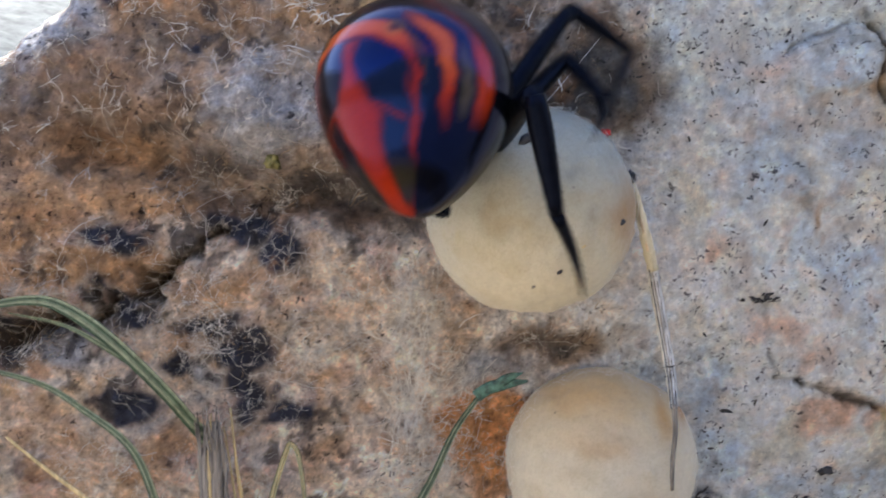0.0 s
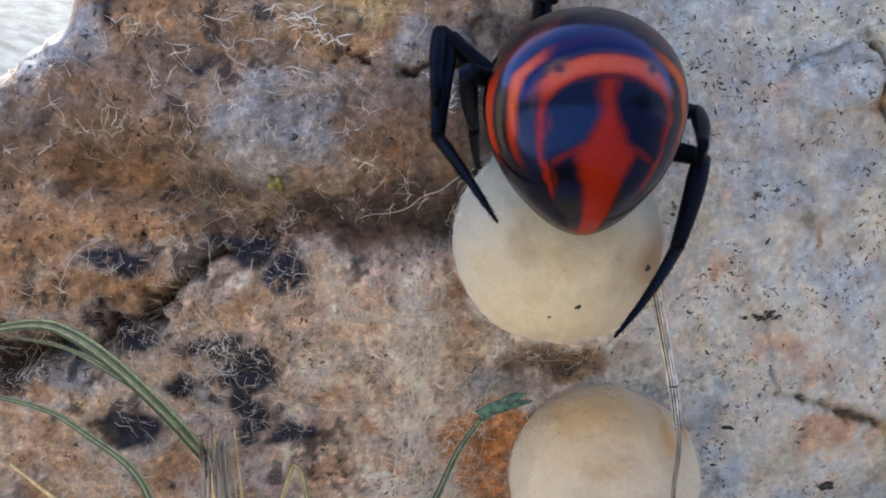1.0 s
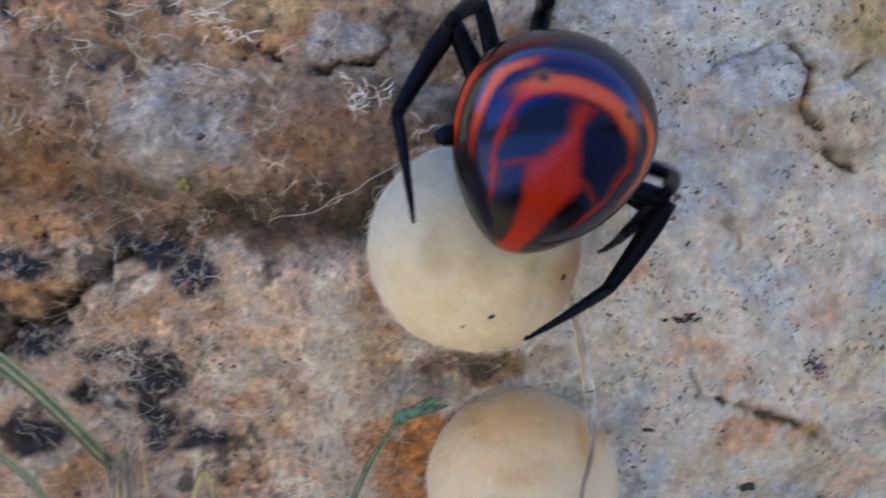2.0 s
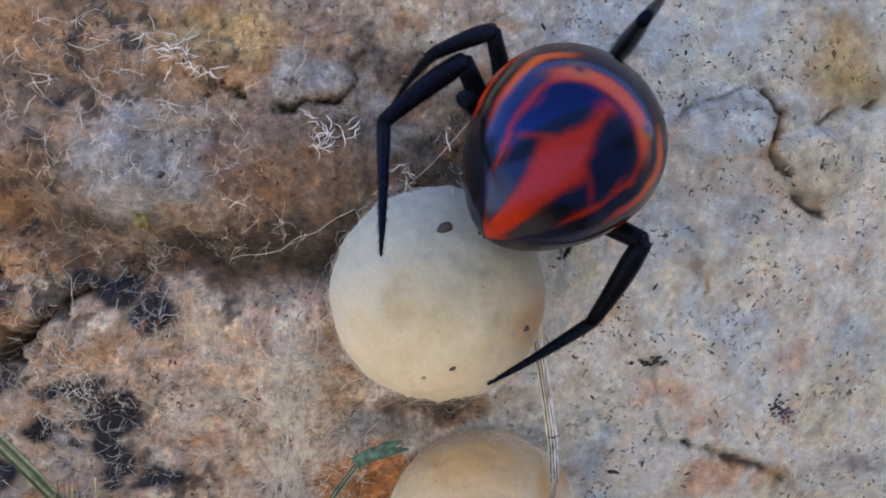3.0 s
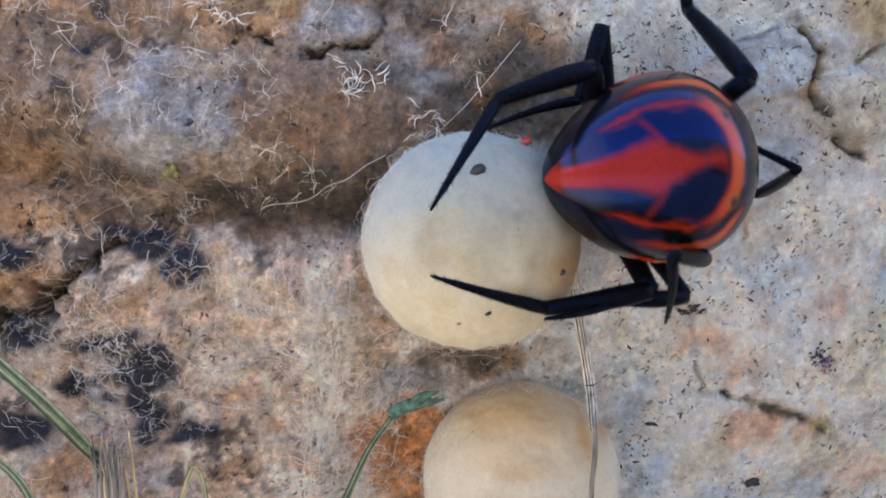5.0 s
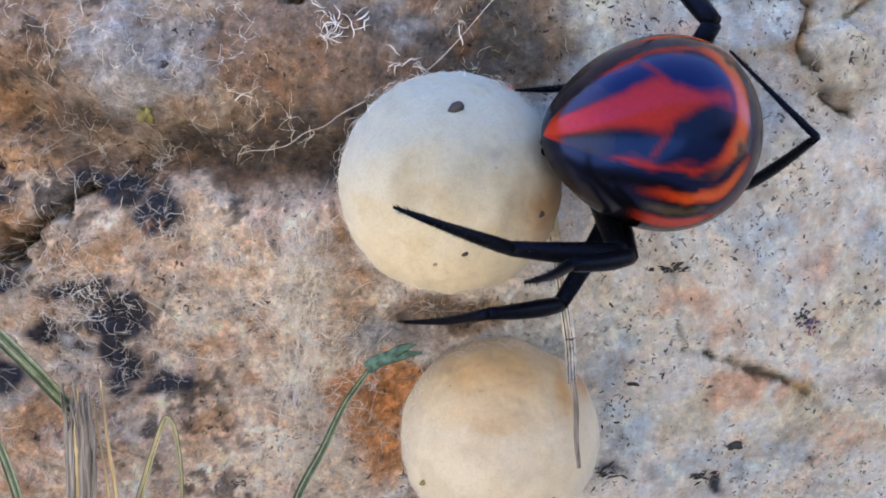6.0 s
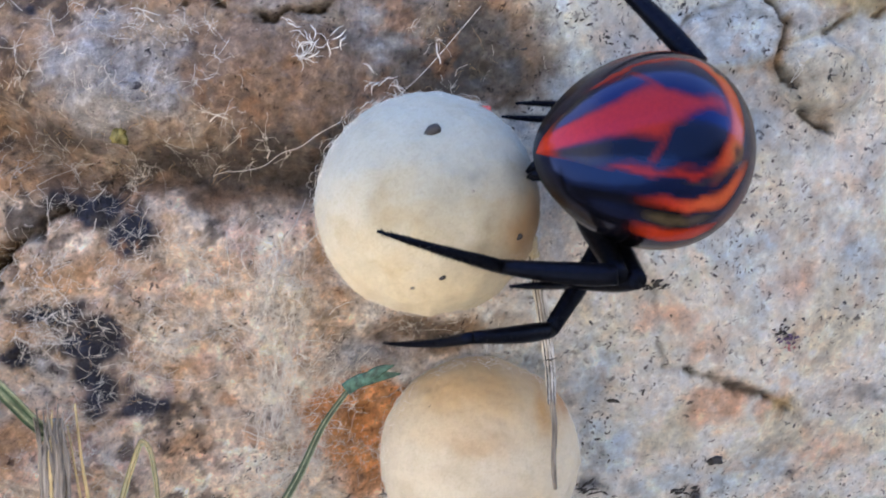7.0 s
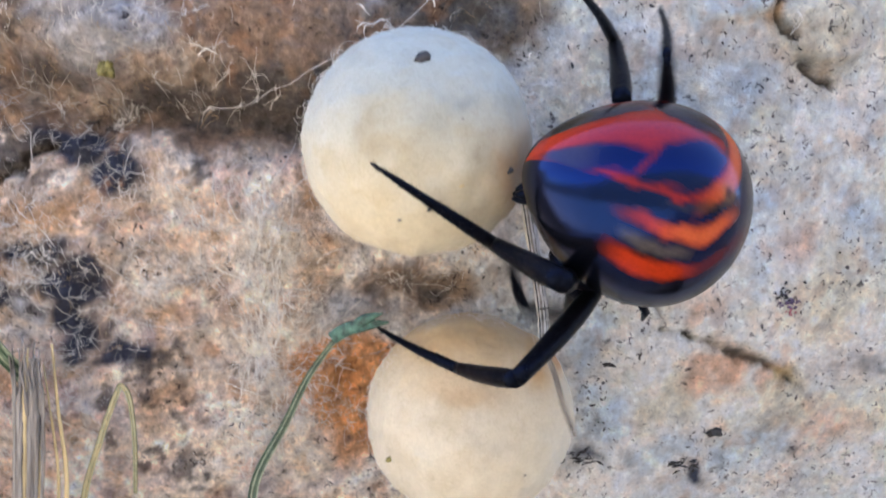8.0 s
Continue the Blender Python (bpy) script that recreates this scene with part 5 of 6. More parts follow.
def motions():
    # seconds, place in mm, forwards, back
    body = [
        (0.0, 0.36, -11.00, 5.76, -0.011, 0.137, 0.990, -0.624, -0.775, 0.101),
        (0.1, 3.22, -11.20, 7.21, -0.085, 0.147, 0.985, -0.404, -0.909, 0.101),
        (0.2, 9.97, -11.00, 9.40, -0.088, 0.065, 0.994, 0.504, -0.858, 0.101),
        (0.3, 11.49, -11.00, 7.99, -0.033, 0.103, 0.994, 0.624, -0.775, 0.101),
        (0.4, 10.45, -11.00, 7.71, -0.021, 0.030, 0.994, 0.554, -0.826, 0.101),
        (0.5, 9.62, -11.00, 7.59, -0.001, -0.040, 0.994, 0.421, -0.902, 0.100),
        (0.6, 7.89, -11.60, 6.74, 0.066, -0.120, 0.994, 0.152, -0.985, 0.081),
        (0.7, 7.31, -11.80, 6.42, 0.035, -0.150, 0.996, 0.061, -0.995, 0.081),
        (1.0, 7.21, -11.80, 6.19, -0.003, -0.150, 0.997, 0.041, -0.996, 0.081),
        (1.5, 8.34, -11.80, 5.79, 0.116, -0.150, 0.990, 0.041, -0.996, 0.081),
        (2.0, 9.72, -11.40, 5.48, 0.374, -0.110, 0.919, 0.082, -0.991, 0.102),
        (2.2, 10.02, -10.80, 6.91, 0.419, -0.080, 0.901, 0.061, -0.993, 0.101),
        (3.3, 12.73, -9.50, 7.45, 0.716, 0.120, 0.688, 0.050, -0.991, 0.120),
        (3.5, 13.15, -9.30, 6.89, 0.760, 0.095, 0.643, 0.040, -0.994, 0.099),
        (3.8, 13.78, -8.80, 5.37, 0.840, 0.069, 0.539, 0.050, -0.998, 0.050),
        (4.0, 14.75, -8.30, 4.55, 0.927, 0.111, 0.358, 0.099, -0.994, 0.050),
        (4.2, 16.10, -8.30, 2.00, 0.875, 0.328, 0.357, 0.451, -0.821, -0.350),
        (4.6, 15.42, -8.00, 3.29, 0.974, 0.192, 0.124, 0.205, -0.973, -0.102),
        (5.3, 14.80, -7.60, 4.42, 0.993, 0.069, 0.095, 0.061, -0.995, 0.081),
        (5.5, 15.95, -7.60, 2.64, 0.997, 0.064, 0.034, 0.061, -0.994, 0.091),
        (6.0, 15.75, -8.20, 3.33, 0.990, 0.138, 0.042, 0.122, -0.957, 0.265),
        (6.5, 16.07, -8.50, 3.73, 0.982, 0.185, 0.039, 0.153, -0.900, 0.409),
        (7.0, 16.25, -8.50, 3.52, 0.982, 0.185, 0.039, 0.153, -0.900, 0.409),
        (7.5, 16.19, -8.60, 3.18, 0.985, 0.171, -0.017, 0.163, -0.898, 0.408),
        (7.6, 16.14, -8.60, 2.79, 0.985, 0.156, -0.078, 0.174, -0.881, 0.440),
        (7.7, 16.19, -8.80, 1.87, 0.977, 0.140, -0.162, 0.202, -0.850, 0.486),
        (7.8, 16.35, -8.80, 1.05, 0.975, 0.120, -0.200, 0.215, -0.820, 0.520),
        (8.0, 16.05, -9.20, -1.40, 0.956, 0.078, -0.284, 0.241, -0.762, 0.601),
    ]
    # seconds, then knee, ankle and tip in mm
    steps = {
        "L4": [
            (0.0, -1.67, -3.16, 7.11, -0.83, -5.42, 2.72, 0.61, -11.35, 0.21),
            (0.1, -1.66, -4.87, 5.18, -1.56, -9.55, 3.43, 1.07, -14.62, 0.16),
            (0.2, 4.69, -2.92, 12.27, 3.97, -4.77, 7.67, 3.10, -8.99, 2.67),
            (0.3, 5.89, -2.34, 9.56, 4.71, -6.16, 6.56, 4.05, -11.01, 2.14),
            (0.5, 5.98, -3.40, 11.58, 4.15, -6.03, 7.74, 4.07, -9.75, 2.29),
            (0.6, 2.79, -6.06, 10.96, 1.53, -8.74, 6.94, 3.59, -12.53, 1.96),
            (1.0, 2.36, -6.74, 10.24, 1.04, -8.05, 5.61, 3.49, -12.89, 1.86),
            (1.5, 4.45, -5.87, 10.34, 2.36, -6.52, 5.84, 3.88, -11.55, 1.85),
            (2.0, 6.63, -6.34, 10.66, 3.26, -6.35, 6.94, 4.14, -10.71, 2.07),
            (2.2, 6.99, -6.92, 12.60, 2.88, -7.16, 9.72, 4.00, -10.17, 3.96),
            (3.3, 8.36, -8.52, 10.80, 5.16, -10.95, 7.87, 4.40, -14.72, 2.52),
            (3.5, 9.49, -8.35, 10.83, 5.48, -7.32, 8.06, 4.40, -10.16, 2.20),
            (4.0, 11.77, -8.01, 8.79, 7.26, -9.48, 7.25, 4.19, -12.34, 2.17),
            (4.2, 13.95, -10.66, 6.34, 9.81, -13.04, 4.98, 4.73, -16.32, 2.40),
            (5.3, 12.51, -6.98, 9.15, 7.87, -8.25, 7.81, 5.04, -10.37, 2.24),
            (5.5, 12.94, -7.22, 6.80, 9.85, -11.06, 5.92, 9.13, -4.51, 6.11),
            (6.0, 20.03, -0.57, 3.30, 16.35, -1.65, 6.52, 10.44, -4.39, 5.51),
            (6.5, 20.23, -1.16, 2.62, 16.75, -1.78, 6.15, 10.78, -4.44, 5.24),
            (7.0, 20.39, -1.11, 2.13, 16.85, -1.75, 5.60, 10.83, -4.42, 5.22),
            (7.6, 20.32, -1.39, 1.69, 17.26, -1.72, 5.63, 11.33, -4.60, 5.89),
            (8.0, 19.86, -1.48, -3.87, 15.54, 0.45, -2.25, 17.68, -5.49, -4.19),
        ],
        "L3": [
            (0.0, 1.68, -2.88, 9.99, 3.62, -4.42, 7.10, 0.13, -3.09, 10.12),
            (0.1, 6.51, -2.49, 10.83, 6.52, -4.49, 7.59, 2.54, -3.27, 9.98),
            (0.2, 3.65, -2.72, 11.48, 2.43, -4.72, 8.49, 1.23, -7.27, 4.60),
            (0.3, 5.89, -3.59, 11.63, 3.51, -4.87, 8.95, 1.62, -6.28, 4.77),
            (0.5, 5.23, -3.64, 12.09, 3.16, -4.66, 9.06, 1.66, -6.41, 4.84),
            (0.6, 3.73, -4.16, 11.38, 2.73, -4.32, 7.71, 1.27, -7.55, 4.47),
            (1.0, 1.92, -6.90, 10.49, 1.06, -9.00, 7.44, 1.20, -4.32, 6.39),
            (1.5, 2.65, -7.38, 10.28, 1.57, -9.39, 7.24, 1.66, -5.04, 5.23),
            (2.0, 7.36, -7.57, 11.96, 5.71, -10.78, 10.79, 5.36, -6.14, 9.61),
            (2.2, 7.52, -6.53, 13.08, 5.47, -9.72, 13.23, 3.36, -5.42, 12.91),
            (3.3, 10.13, -7.44, 12.78, 7.30, -9.09, 10.86, 6.03, -4.72, 9.34),
            (3.5, 10.34, -8.42, 11.26, 8.21, -11.42, 10.38, 6.63, -6.93, 9.74),
            (4.0, 11.32, -8.10, 8.14, 9.55, -11.24, 6.95, 8.71, -6.66, 5.77),
            (4.2, 12.25, -10.32, 6.89, 9.57, -12.96, 6.48, 8.41, -8.34, 5.86),
            (5.3, 13.75, -1.75, 11.19, 12.33, -1.98, 7.67, 8.24, -3.97, 6.15),
            (5.5, 19.53, -0.56, 7.52, 16.11, -1.25, 5.99, 11.68, -3.10, 6.02),
            (6.0, 19.75, -0.27, 5.70, 16.13, -1.47, 5.83, 11.66, -3.21, 5.73),
            (6.5, 19.50, -0.27, 5.47, 15.95, -1.57, 5.88, 11.50, -3.37, 5.76),
            (7.0, 19.62, -0.23, 5.31, 16.14, -1.67, 5.87, 11.64, -3.33, 5.96),
            (7.6, 19.78, -0.83, 4.53, 16.50, -1.89, 6.15, 12.11, -3.81, 6.38),
            (8.0, 20.01, -0.71, -3.94, 17.08, -3.12, -4.23, 19.73, 0.88, -4.24),
        ],
        "L2": [
            (0.0, -2.83, -2.72, 5.78, 0.93, -4.03, 3.49, 2.76, -4.00, 8.99),
            (0.1, 6.24, -2.29, 11.83, 5.16, -2.13, 7.36, 3.84, -6.33, 11.12),
            (0.2, 12.05, -4.39, 7.58, 8.36, -6.98, 8.46, 8.95, -3.19, 12.81),
            (0.3, 13.35, -6.07, 5.73, 9.47, -7.09, 7.98, 10.92, -2.59, 11.33),
            (0.5, 11.79, -3.71, 5.49, 8.34, -6.68, 6.17, 8.72, -3.21, 10.80),
            (0.6, 3.16, -12.40, 8.48, 2.82, -8.09, 6.91, 3.75, -3.10, 4.11),
            (1.0, 2.65, -12.08, 8.27, 2.83, -7.93, 6.30, 3.75, -2.59, 4.24),
            (1.5, 3.59, -12.02, 7.66, 3.79, -7.76, 5.94, 3.93, -2.25, 4.17),
            (2.0, 5.36, -11.69, 5.84, 7.08, -7.38, 6.11, 12.06, -4.42, 6.31),
            (2.2, 5.68, -10.94, 7.28, 7.36, -6.63, 7.43, 12.53, -4.00, 7.61),
            (3.3, 9.03, -9.43, 9.78, 10.79, -5.16, 9.50, 15.53, -2.88, 7.05),
            (3.5, 9.54, -9.21, 9.36, 11.33, -4.95, 9.05, 16.00, -2.73, 6.43),
            (4.0, 11.98, -8.38, 8.04, 13.72, -4.15, 7.36, 17.11, -1.63, 3.38),
            (4.2, 14.08, -10.69, 7.13, 12.27, -6.63, 8.32, 8.76, -2.04, 8.68),
            (5.3, 16.98, 1.06, 2.75, 17.42, -3.14, 5.67, 15.86, 1.32, 3.40),
            (5.5, 18.22, 1.39, 1.03, 18.71, -2.76, 3.97, 17.15, 1.65, 1.53),
            (6.0, 21.18, 0.47, 1.99, 17.11, -0.30, 3.98, 17.33, -4.98, 0.56),
            (6.5, 21.06, 0.48, 1.77, 16.52, -0.11, 2.24, 18.64, -5.43, 1.39),
            (7.0, 21.08, 0.57, 1.16, 16.60, -0.07, 2.02, 18.49, -5.44, 0.92),
            (7.6, 20.84, 0.66, 0.39, 16.36, 0.02, 1.23, 18.02, -5.41, 0.08),
            (8.0, 18.82, -5.55, 2.86, 17.25, -9.43, 4.76, 18.41, -4.56, 7.68),
        ],
        "L1": [
            (0.0, -3.19, -2.61, 5.81, 1.77, -2.86, 9.84, 2.26, -7.46, 3.82),
            (0.1, -0.89, -2.25, 9.02, 5.18, -2.66, 10.98, 5.19, -7.67, 5.27),
            (0.2, 12.84, -3.83, 7.82, 8.88, -2.51, 12.66, 11.03, -7.23, 7.11),
            (0.3, 13.78, -4.58, 5.89, 10.77, -2.32, 11.07, 12.31, -7.30, 5.54),
            (0.5, 12.61, -3.11, 5.69, 8.65, -2.44, 10.67, 10.45, -7.29, 5.11),
            (0.6, 10.33, -1.18, 4.73, 6.61, -3.22, 9.52, 9.38, -8.01, 4.32),
            (1.0, 6.79, -2.82, 13.11, 6.44, -9.23, 12.21, 8.04, -2.62, 15.37),
            (1.5, 7.69, -2.42, 12.33, 7.58, -8.92, 12.14, 9.35, -2.39, 15.34),
            (2.0, 11.02, -2.45, 12.29, 10.29, -8.88, 12.35, 12.08, -2.24, 15.40),
            (2.2, 10.95, -2.47, 14.06, 10.42, -8.92, 14.68, 12.51, -2.39, 17.68),
            (3.3, 18.75, -1.57, 11.92, 18.16, -7.81, 13.29, 20.93, -1.77, 16.94),
            (3.5, 19.82, -1.71, 10.86, 18.54, -7.88, 11.88, 20.94, -2.27, 16.40),
            (4.0, 20.96, -1.37, 9.26, 19.23, -7.28, 11.35, 20.96, -1.17, 15.34),
            (4.2, 20.27, -0.13, 7.66, 19.08, -5.14, 11.43, 15.55, -11.83, 12.01),
            (5.3, 18.1, -6.9, 9.6, 17.3, -2.8, 14.4, 16.9, -1.5, 21.5),
            (5.5, 17.9, -6.9, 8.2, 17.0, -3.0, 13.0, 16.5, -1.5, 20.0),
            (6.0, 18.6, -6.9, 8.6, 16.6, -3.0, 13.2, 15.0, -1.5, 20.0),
            (6.5, 18.24, -7.50, 7.64, 15.21, -5.00, 12.20, 11.22, -3.50, 16.63),
            (7.0, 17.94, -7.50, 8.07, 14.60, -5.00, 12.78, 10.56, -3.50, 17.29),
            (7.5, 17.91, -7.50, 7.59, 15.24, -5.00, 12.67, 11.96, -3.50, 17.75),
            (8.0, 16.45, -5.71, 3.54, 17.33, -0.51, 7.05, 13.87, -7.23, 7.70),
        ],
        "R4": [
            (0.0, 5.13, -13.86, 5.93, 6.20, -12.89, 1.15, 8.26, -7.78, -2.47),
            (0.1, 7.81, -13.38, 5.98, 8.73, -10.34, 2.33, 8.85, -6.30, -2.76),
            (0.2, 14.48, -6.95, 6.98, 13.15, -9.52, 2.90, 9.08, -9.40, -2.30),
            (0.3, 15.32, -7.67, 5.00, 13.43, -9.81, 0.92, 8.54, -12.20, -2.81),
            (0.5, 14.71, -7.67, 5.56, 13.23, -9.94, 1.36, 8.68, -12.03, -2.92),
            (0.6, 14.33, -7.74, 5.67, 12.55, -9.56, 1.38, 8.45, -12.43, -2.91),
            (1.0, 14.17, -6.05, 5.18, 12.39, -7.68, 0.81, 8.61, -11.57, -2.94),
            (1.5, 15.13, -5.75, 4.61, 13.02, -6.95, 0.24, 8.87, -10.89, -3.05),
            (2.0, 16.10, -7.32, 3.30, 13.48, -6.90, -0.92, 8.82, -11.18, -2.76),
            (2.2, 15.09, -9.88, 4.60, 12.50, -9.52, 0.14, 8.34, -14.29, -1.69),
            (3.3, 16.71, -8.77, 3.22, 14.95, -5.93, -0.48, 9.42, -8.64, -2.87),
            (3.5, 18.35, -5.52, 2.32, 14.77, -7.23, -0.72, 9.01, -9.75, -2.72),
            (4.0, 18.71, -6.56, 0.66, 14.96, -8.35, -2.10, 8.78, -10.58, -2.77),
            (4.2, 17.33, -5.16, -2.55, 14.39, -9.05, -3.61, 8.71, -12.20, -2.43),
            (5.3, 14.80, -7.66, -0.98, 9.66, -7.61, -1.70, 4.28, -11.09, -0.08),
            (5.5, 14.57, -7.71, -2.54, 9.83, -9.22, -2.44, 4.61, -12.60, -0.23),
            (6.0, 14.21, -9.29, -1.80, 9.44, -10.69, -1.62, 4.52, -14.75, 0.01),
            (6.5, 14.60, -10.39, -1.45, 10.29, -7.85, -1.44, 4.81, -11.27, -0.07),
            (7.0, 14.88, -10.38, -1.64, 10.28, -8.39, -1.48, 4.88, -11.82, 0.11),
            (7.6, 15.02, -10.65, -2.15, 10.56, -8.38, -1.97, 4.96, -11.24, 0.02),
            (8.0, 12.61, -11.84, -4.74, 10.43, -7.58, -3.35, 5.18, -10.26, -0.35),
        ],
        "R3": [
            (0.0, 7.98, -4.57, 9.12, 9.28, -7.17, 6.70, 8.23, -11.22, 4.37),
            (0.1, 10.44, -4.37, 10.38, 10.67, -7.06, 7.69, 10.26, -2.34, 6.96),
            (0.2, 14.06, -4.70, 6.86, 11.89, -7.48, 5.43, 11.94, -2.70, 5.07),
            (0.3, 14.25, -4.91, 4.08, 13.06, -7.96, 2.15, 12.96, -3.98, -0.53),
            (0.5, 14.13, -3.81, 5.51, 13.26, -6.32, 2.80, 11.57, -9.92, 0.11),
            (0.6, 14.05, -4.56, 6.55, 12.91, -6.99, 3.86, 13.17, -4.53, -0.24),
            (1.0, 6.64, -2.31, 9.69, 6.51, -4.38, 6.51, 10.18, -4.71, 9.58),
            (1.5, 7.60, -2.23, 9.02, 7.70, -4.53, 5.99, 11.65, -4.68, 8.72),
            (2.0, 16.09, -4.93, 2.91, 14.11, -8.00, 1.83, 13.88, -3.34, 0.71),
            (2.2, 11.30, -1.92, 10.58, 9.57, -3.41, 7.55, 14.31, -3.63, 8.30),
            (3.3, 18.04, -1.76, 3.49, 15.48, -4.20, 2.08, 12.56, -7.93, 1.37),
            (3.5, 18.70, -3.49, 2.09, 16.05, -6.18, 1.66, 12.29, -9.13, 1.30),
            (4.0, 16.02, -8.05, -0.11, 13.22, -9.92, -1.82, 9.34, -12.71, -2.01),
            (4.2, 15.67, -1.47, -2.65, 13.73, -4.75, -2.83, 11.85, -0.39, -3.44),
            (5.3, 15.32, -7.13, -1.27, 12.18, -9.17, -1.78, 9.58, -13.17, -2.13),
            (5.5, 13.09, -6.72, -2.84, 11.71, -9.97, -4.19, 9.66, -14.29, -4.06),
            (6.0, 14.75, -9.09, -1.91, 11.78, -11.38, -2.23, 9.29, -15.45, -2.61),
            (6.5, 15.72, -10.01, -1.82, 12.45, -11.87, -1.92, 9.34, -15.51, -1.94),
            (7.0, 15.82, -10.14, -1.88, 13.69, -7.00, -2.27, 10.36, -10.45, -2.14),
            (7.6, 15.67, -10.47, -2.47, 13.72, -7.20, -2.65, 10.34, -10.56, -2.24),
            (7.8, 15.67, -10.47, -3.67, 13.72, -7.20, -3.85, 10.34, -10.56, -3.44),
            (8.0, 15.38, 0.15, -6.99, 12.87, -2.62, -6.28, 11.09, -5.62, -2.98),
        ],
        "R2": [
            (0.0, 7.92, -5.86, 11.27, 11.41, -3.29, 9.75, 9.27, -6.14, 5.18),
            (0.1, 11.52, -5.72, 11.21, 14.62, -3.25, 8.90, 13.24, -5.59, 3.78),
            (0.2, 13.25, -2.00, 8.08, 8.98, -2.06, 9.78, 8.09, -7.49, 11.62),
            (0.3, 14.52, -3.05, 6.13, 10.74, -1.75, 8.40, 9.56, -7.28, 9.68),
            (0.5, 12.47, -1.08, 5.74, 8.50, -1.85, 7.94, 7.70, -7.36, 9.53),
            (0.6, 11.53, -1.06, 5.07, 7.25, -2.66, 5.63, 6.27, -7.15, 9.16),
            (1.0, 14.30, -4.69, 7.54, 13.34, -8.69, 5.49, 14.20, -3.16, 3.95),
            (1.5, 15.40, -4.32, 6.84, 15.29, -7.98, 4.07, 17.76, -4.77, -0.08),
            (2.0, 17.04, -4.95, 4.59, 15.57, -9.20, 3.62, 16.78, -3.54, 3.22),
            (2.2, 14.96, -0.66, 5.63, 11.74, -3.71, 4.40, 9.04, -3.80, 9.53),
            (3.3, 18.04, -0.91, 9.78, 15.75, -2.07, 5.97, 12.40, -2.40, 10.69),
            (3.5, 18.68, -0.71, 8.97, 16.13, -1.84, 5.31, 13.13, -2.27, 10.25),
            (4.0, 20.51, -0.20, 6.06, 17.55, -0.75, 2.59, 15.55, -1.64, 7.96),
            (4.2, 19.99, -0.14, 5.01, 16.59, -0.05, 1.91, 16.56, -4.92, 5.05),
            (5.3, 15.40, -7.63, -1.24, 15.00, -12.12, -2.09, 15.70, -7.21, -5.11),
            (5.5, 13.01, -3.61, -4.63, 9.40, -6.43, -5.03, 5.38, -2.35, -5.86),
            (6.0, 12.59, -5.28, -4.48, 8.93, -8.05, -4.61, 5.14, -3.75, -5.52),
            (6.5, 12.79, -6.31, -4.60, 8.85, -8.67, -4.54, 5.41, -4.12, -5.55),
            (7.0, 12.82, -6.97, -4.37, 9.04, -9.58, -4.36, 5.40, -5.15, -5.28),
            (7.4, 12.82, -6.97, -4.37, 9.04, -9.58, -4.36, 5.40, -5.15, -5.28),
            (7.6, 12.64, -7.92, -5.12, 10.13, -4.52, -6.90, 6.37, -0.20, -7.81),
            (8.0, 11.43, -9.86, -8.69, 9.35, -5.78, -8.96, 5.77, -1.44, -7.54),
        ],
        "R1": [
            (0.0, -0.24, -2.35, 3.60, 3.35, -7.35, 5.40, -2.62, -2.66, 5.40),
            (0.1, 0.26, -2.42, 7.34, 4.63, -6.50, 5.06, 1.89, -3.05, 11.24),
            (0.2, 13.26, -1.52, 8.11, 13.05, -7.91, 8.12, 8.66, -2.21, 10.55),
            (0.3, 15.72, -4.32, 6.89, 13.26, -8.19, 11.36, 11.48, -2.22, 7.03),
            (0.5, 13.20, -1.16, 5.93, 13.22, -7.50, 6.82, 8.32, -1.93, 8.43),
            (0.6, 12.75, -1.06, 6.00, 11.88, -7.26, 7.35, 6.58, -1.86, 6.77),
            (1.0, 11.99, -1.00, 5.11, 11.25, -7.11, 6.91, 5.99, -1.77, 5.74),
            (1.5, 12.85, -0.80, 4.36, 12.41, -6.96, 6.08, 6.99, -1.66, 5.72),
            (2.0, 14.83, -0.51, 4.30, 13.77, -6.67, 5.70, 8.31, -1.44, 5.16),
            (2.2, 15.19, -0.32, 5.10, 13.96, -6.42, 6.65, 8.09, -1.65, 6.76),
            (3.3, 19.37, -0.19, 8.78, 16.56, -5.95, 9.17, 11.84, -1.08, 5.83),
            (3.5, 19.93, -0.00, 7.96, 17.06, -5.71, 8.58, 12.29, -0.93, 5.20),
            (4.0, 21.79, 0.48, 5.12, 18.66, -4.98, 6.37, 14.44, -0.27, 2.23),
            (4.2, 21.66, 0.22, 3.80, 18.44, -5.22, 4.79, 15.48, 0.08, 0.23),
            (5.3, 23.06, -0.50, 3.11, 22.34, -6.00, 4.85, 19.28, -1.20, 9.15),
            (5.5, 22.96, -0.50, 3.29, 22.31, -6.00, 4.93, 19.03, -1.20, 9.28),
            (6.0, 23.82, -0.50, 1.45, 24.00, -6.00, 3.75, 21.59, -1.20, 8.42),
            (6.5, 17.59, -0.76, 7.55, 19.89, -6.04, 4.77, 15.62, -0.19, 2.54),
            (7.0, 18.18, -0.65, 7.21, 20.15, -5.94, 4.20, 15.58, -0.18, 2.37),
            (7.6, 17.09, -0.62, 6.12, 19.87, -5.87, 3.72, 15.53, -0.07, 1.47),
            (8.0, 15.33, -0.80, 0.26, 16.41, -5.28, -4.19, 16.15, 0.00, 1.26),
        ],
    }
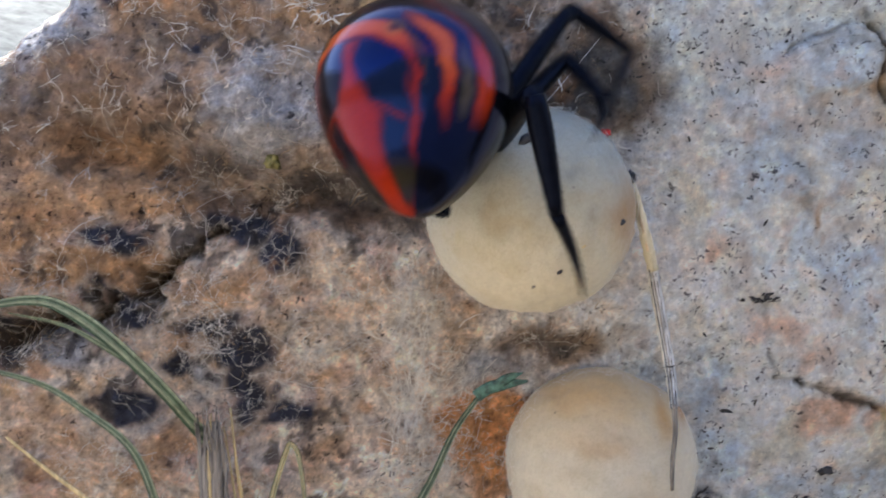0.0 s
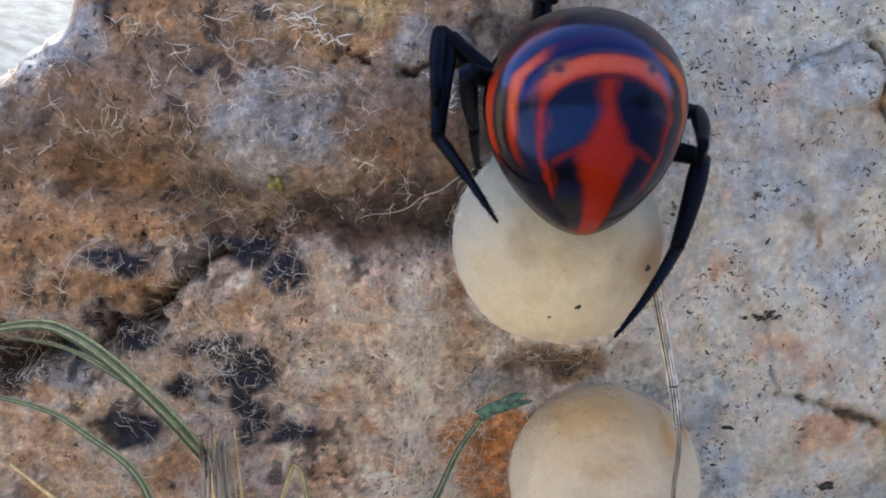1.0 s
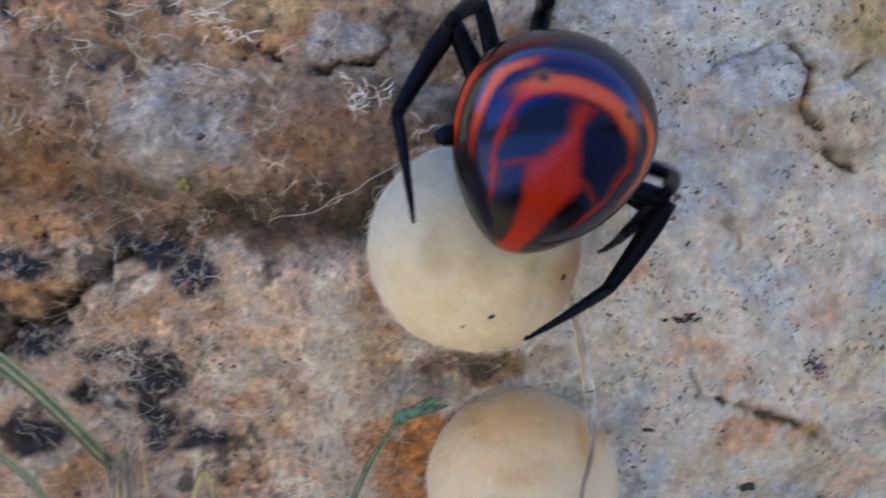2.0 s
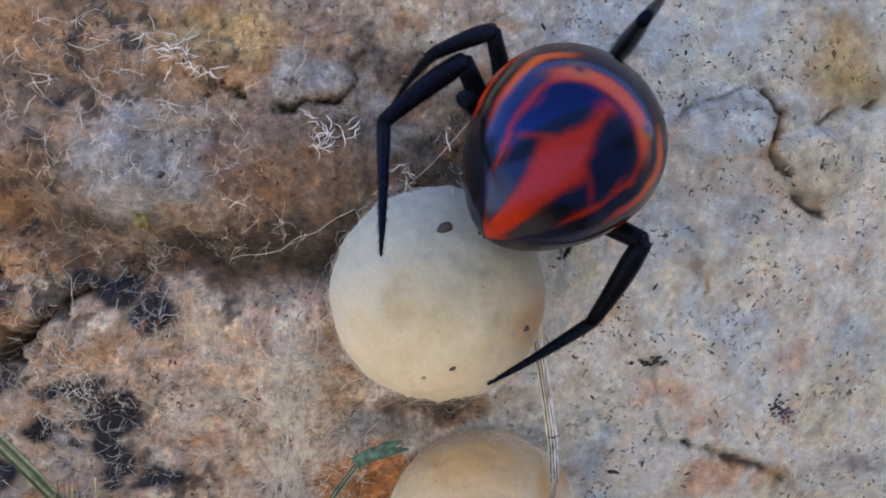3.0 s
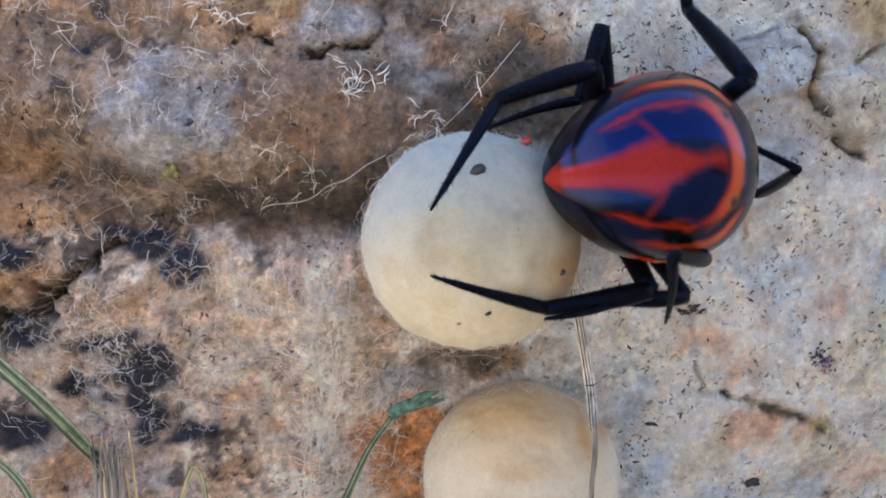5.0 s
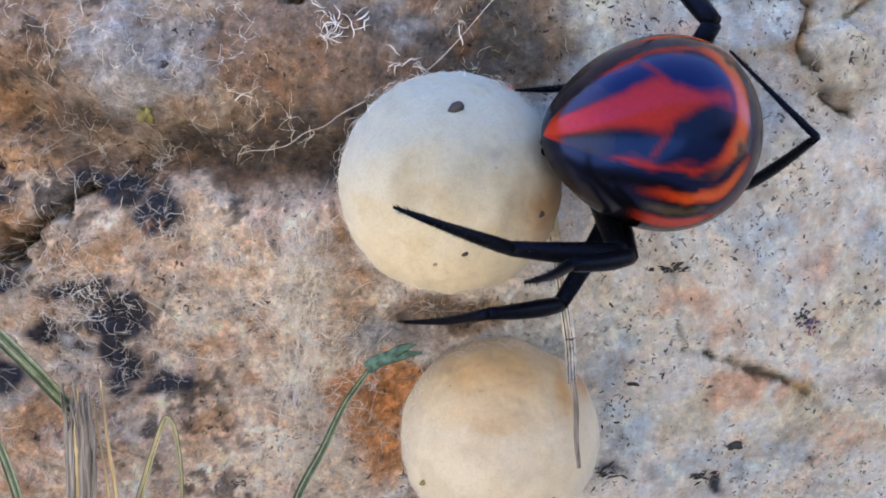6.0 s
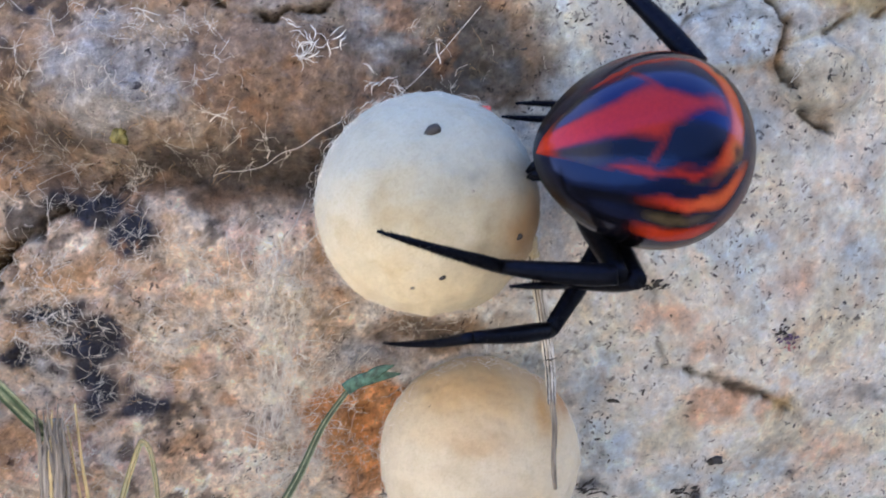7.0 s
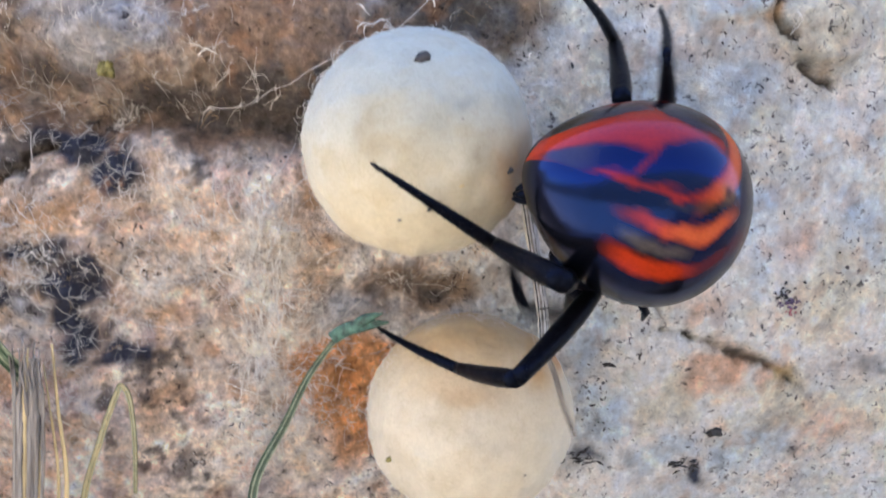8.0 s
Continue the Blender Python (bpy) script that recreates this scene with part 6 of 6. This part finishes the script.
    sac = [
        (0.0, 6.19, -4.50, 1.61, -10.0),
        (0.1, 6.60, -4.50, 1.50, -7.0),
        (0.2, 7.40, -4.50, 1.30, 1.0),
        (0.3, 7.48, -4.50, 1.28, 0.0),
        (1.0, 7.30, -4.50, 1.20, 0.0),
        (2.0, 7.46, -4.50, 1.03, 0.0),
        (3.5, 7.50, -4.50, 0.85, 0.0),
        (5.5, 7.45, -4.50, 0.82, 0.0),
        (6.1, 7.48, -4.50, 1.10, 0.0),
        (8.0, 7.40, -4.50, 1.08, 0.0),
    ]
    # seconds and lean of the stem's loose end, degrees
    sway = [(0.0, -1.5), (0.3, 9), (0.5, 6), (1.0, -4), (1.5, -4), (2.0, -10), (3.5, -15), (4.0, -18), (4.2, 11), (4.6, 4), (5.3, -2), (5.5, 8), (5.7, 13),
            (6.0, 5.5), (6.5, 0), (7.0, 3), (7.5, 2), (7.8, -6), (8.0, 21)]
    walk(loose_end, [(t, pose(0.01358, -0.0039, -0.0083, 0, -lean, 0)) for t, lean in sway])
    times = [round(0.1 * k, 1) for k in range(81)]
    bodies = {}
    for t in times:
        v = eased(body, t)
        m = turn_of(v[3:6], v[6:9]).to_4x4()
        m.translation = at(*v[:3])
        bodies[t] = m
    walk(spider, [(t, bodies[t]) for t in times])
    for key, (leg, shin, foot) in LEGS.items():
        l1, l2, l3 = (s * MM for s in SEGMENTS[key[1]])
        rows = ([], [], [])
        for t in times:
            v = eased(steps[key], t)
            m = bodies[t]
            hip = m @ (Vector(HIPS[key]) * MM)
            knee, ankle, tip = at(*v[0:3]), at(*v[3:6]), at(*v[6:9])
            for _ in range(12):     # keep every segment at its length
                gap = -0.6 + 1.8 * max(0.0, 1 - abs(t - 4.75) / 0.5)
                ankle, knee = clear(ankle, gap), clear(knee, gap)
                ankle = tip + (ankle - tip).normalized() * l3
                knee = ankle + (knee - ankle).normalized() * l2
                knee = hip + (knee - hip).normalized() * l1
                ankle = knee + (ankle - knee).normalized() * l2
                end = ankle + (tip - ankle).normalized() * l3
                tip = tip.lerp(end, 0.5)
            tip = end
            bow = (knee - (hip + tip) / 2).normalized()
            legw, shinw, footw = bone(hip, knee, bow), bone(knee, ankle, bow), bone(ankle, tip, bow)
            rows[0].append((t, m.inverted() @ legw))
            rows[1].append((t, legw.inverted() @ shinw))
            rows[2].append((t, legw.inverted() @ footw))
        for part_ob, r in zip((leg, shin, foot), rows):
            walk(part_ob, r)
    walk(sac_new, [(t, pose(*at(x, y, z), 0, roll, 0)) for t, x, y, z, roll in sac])


motions()
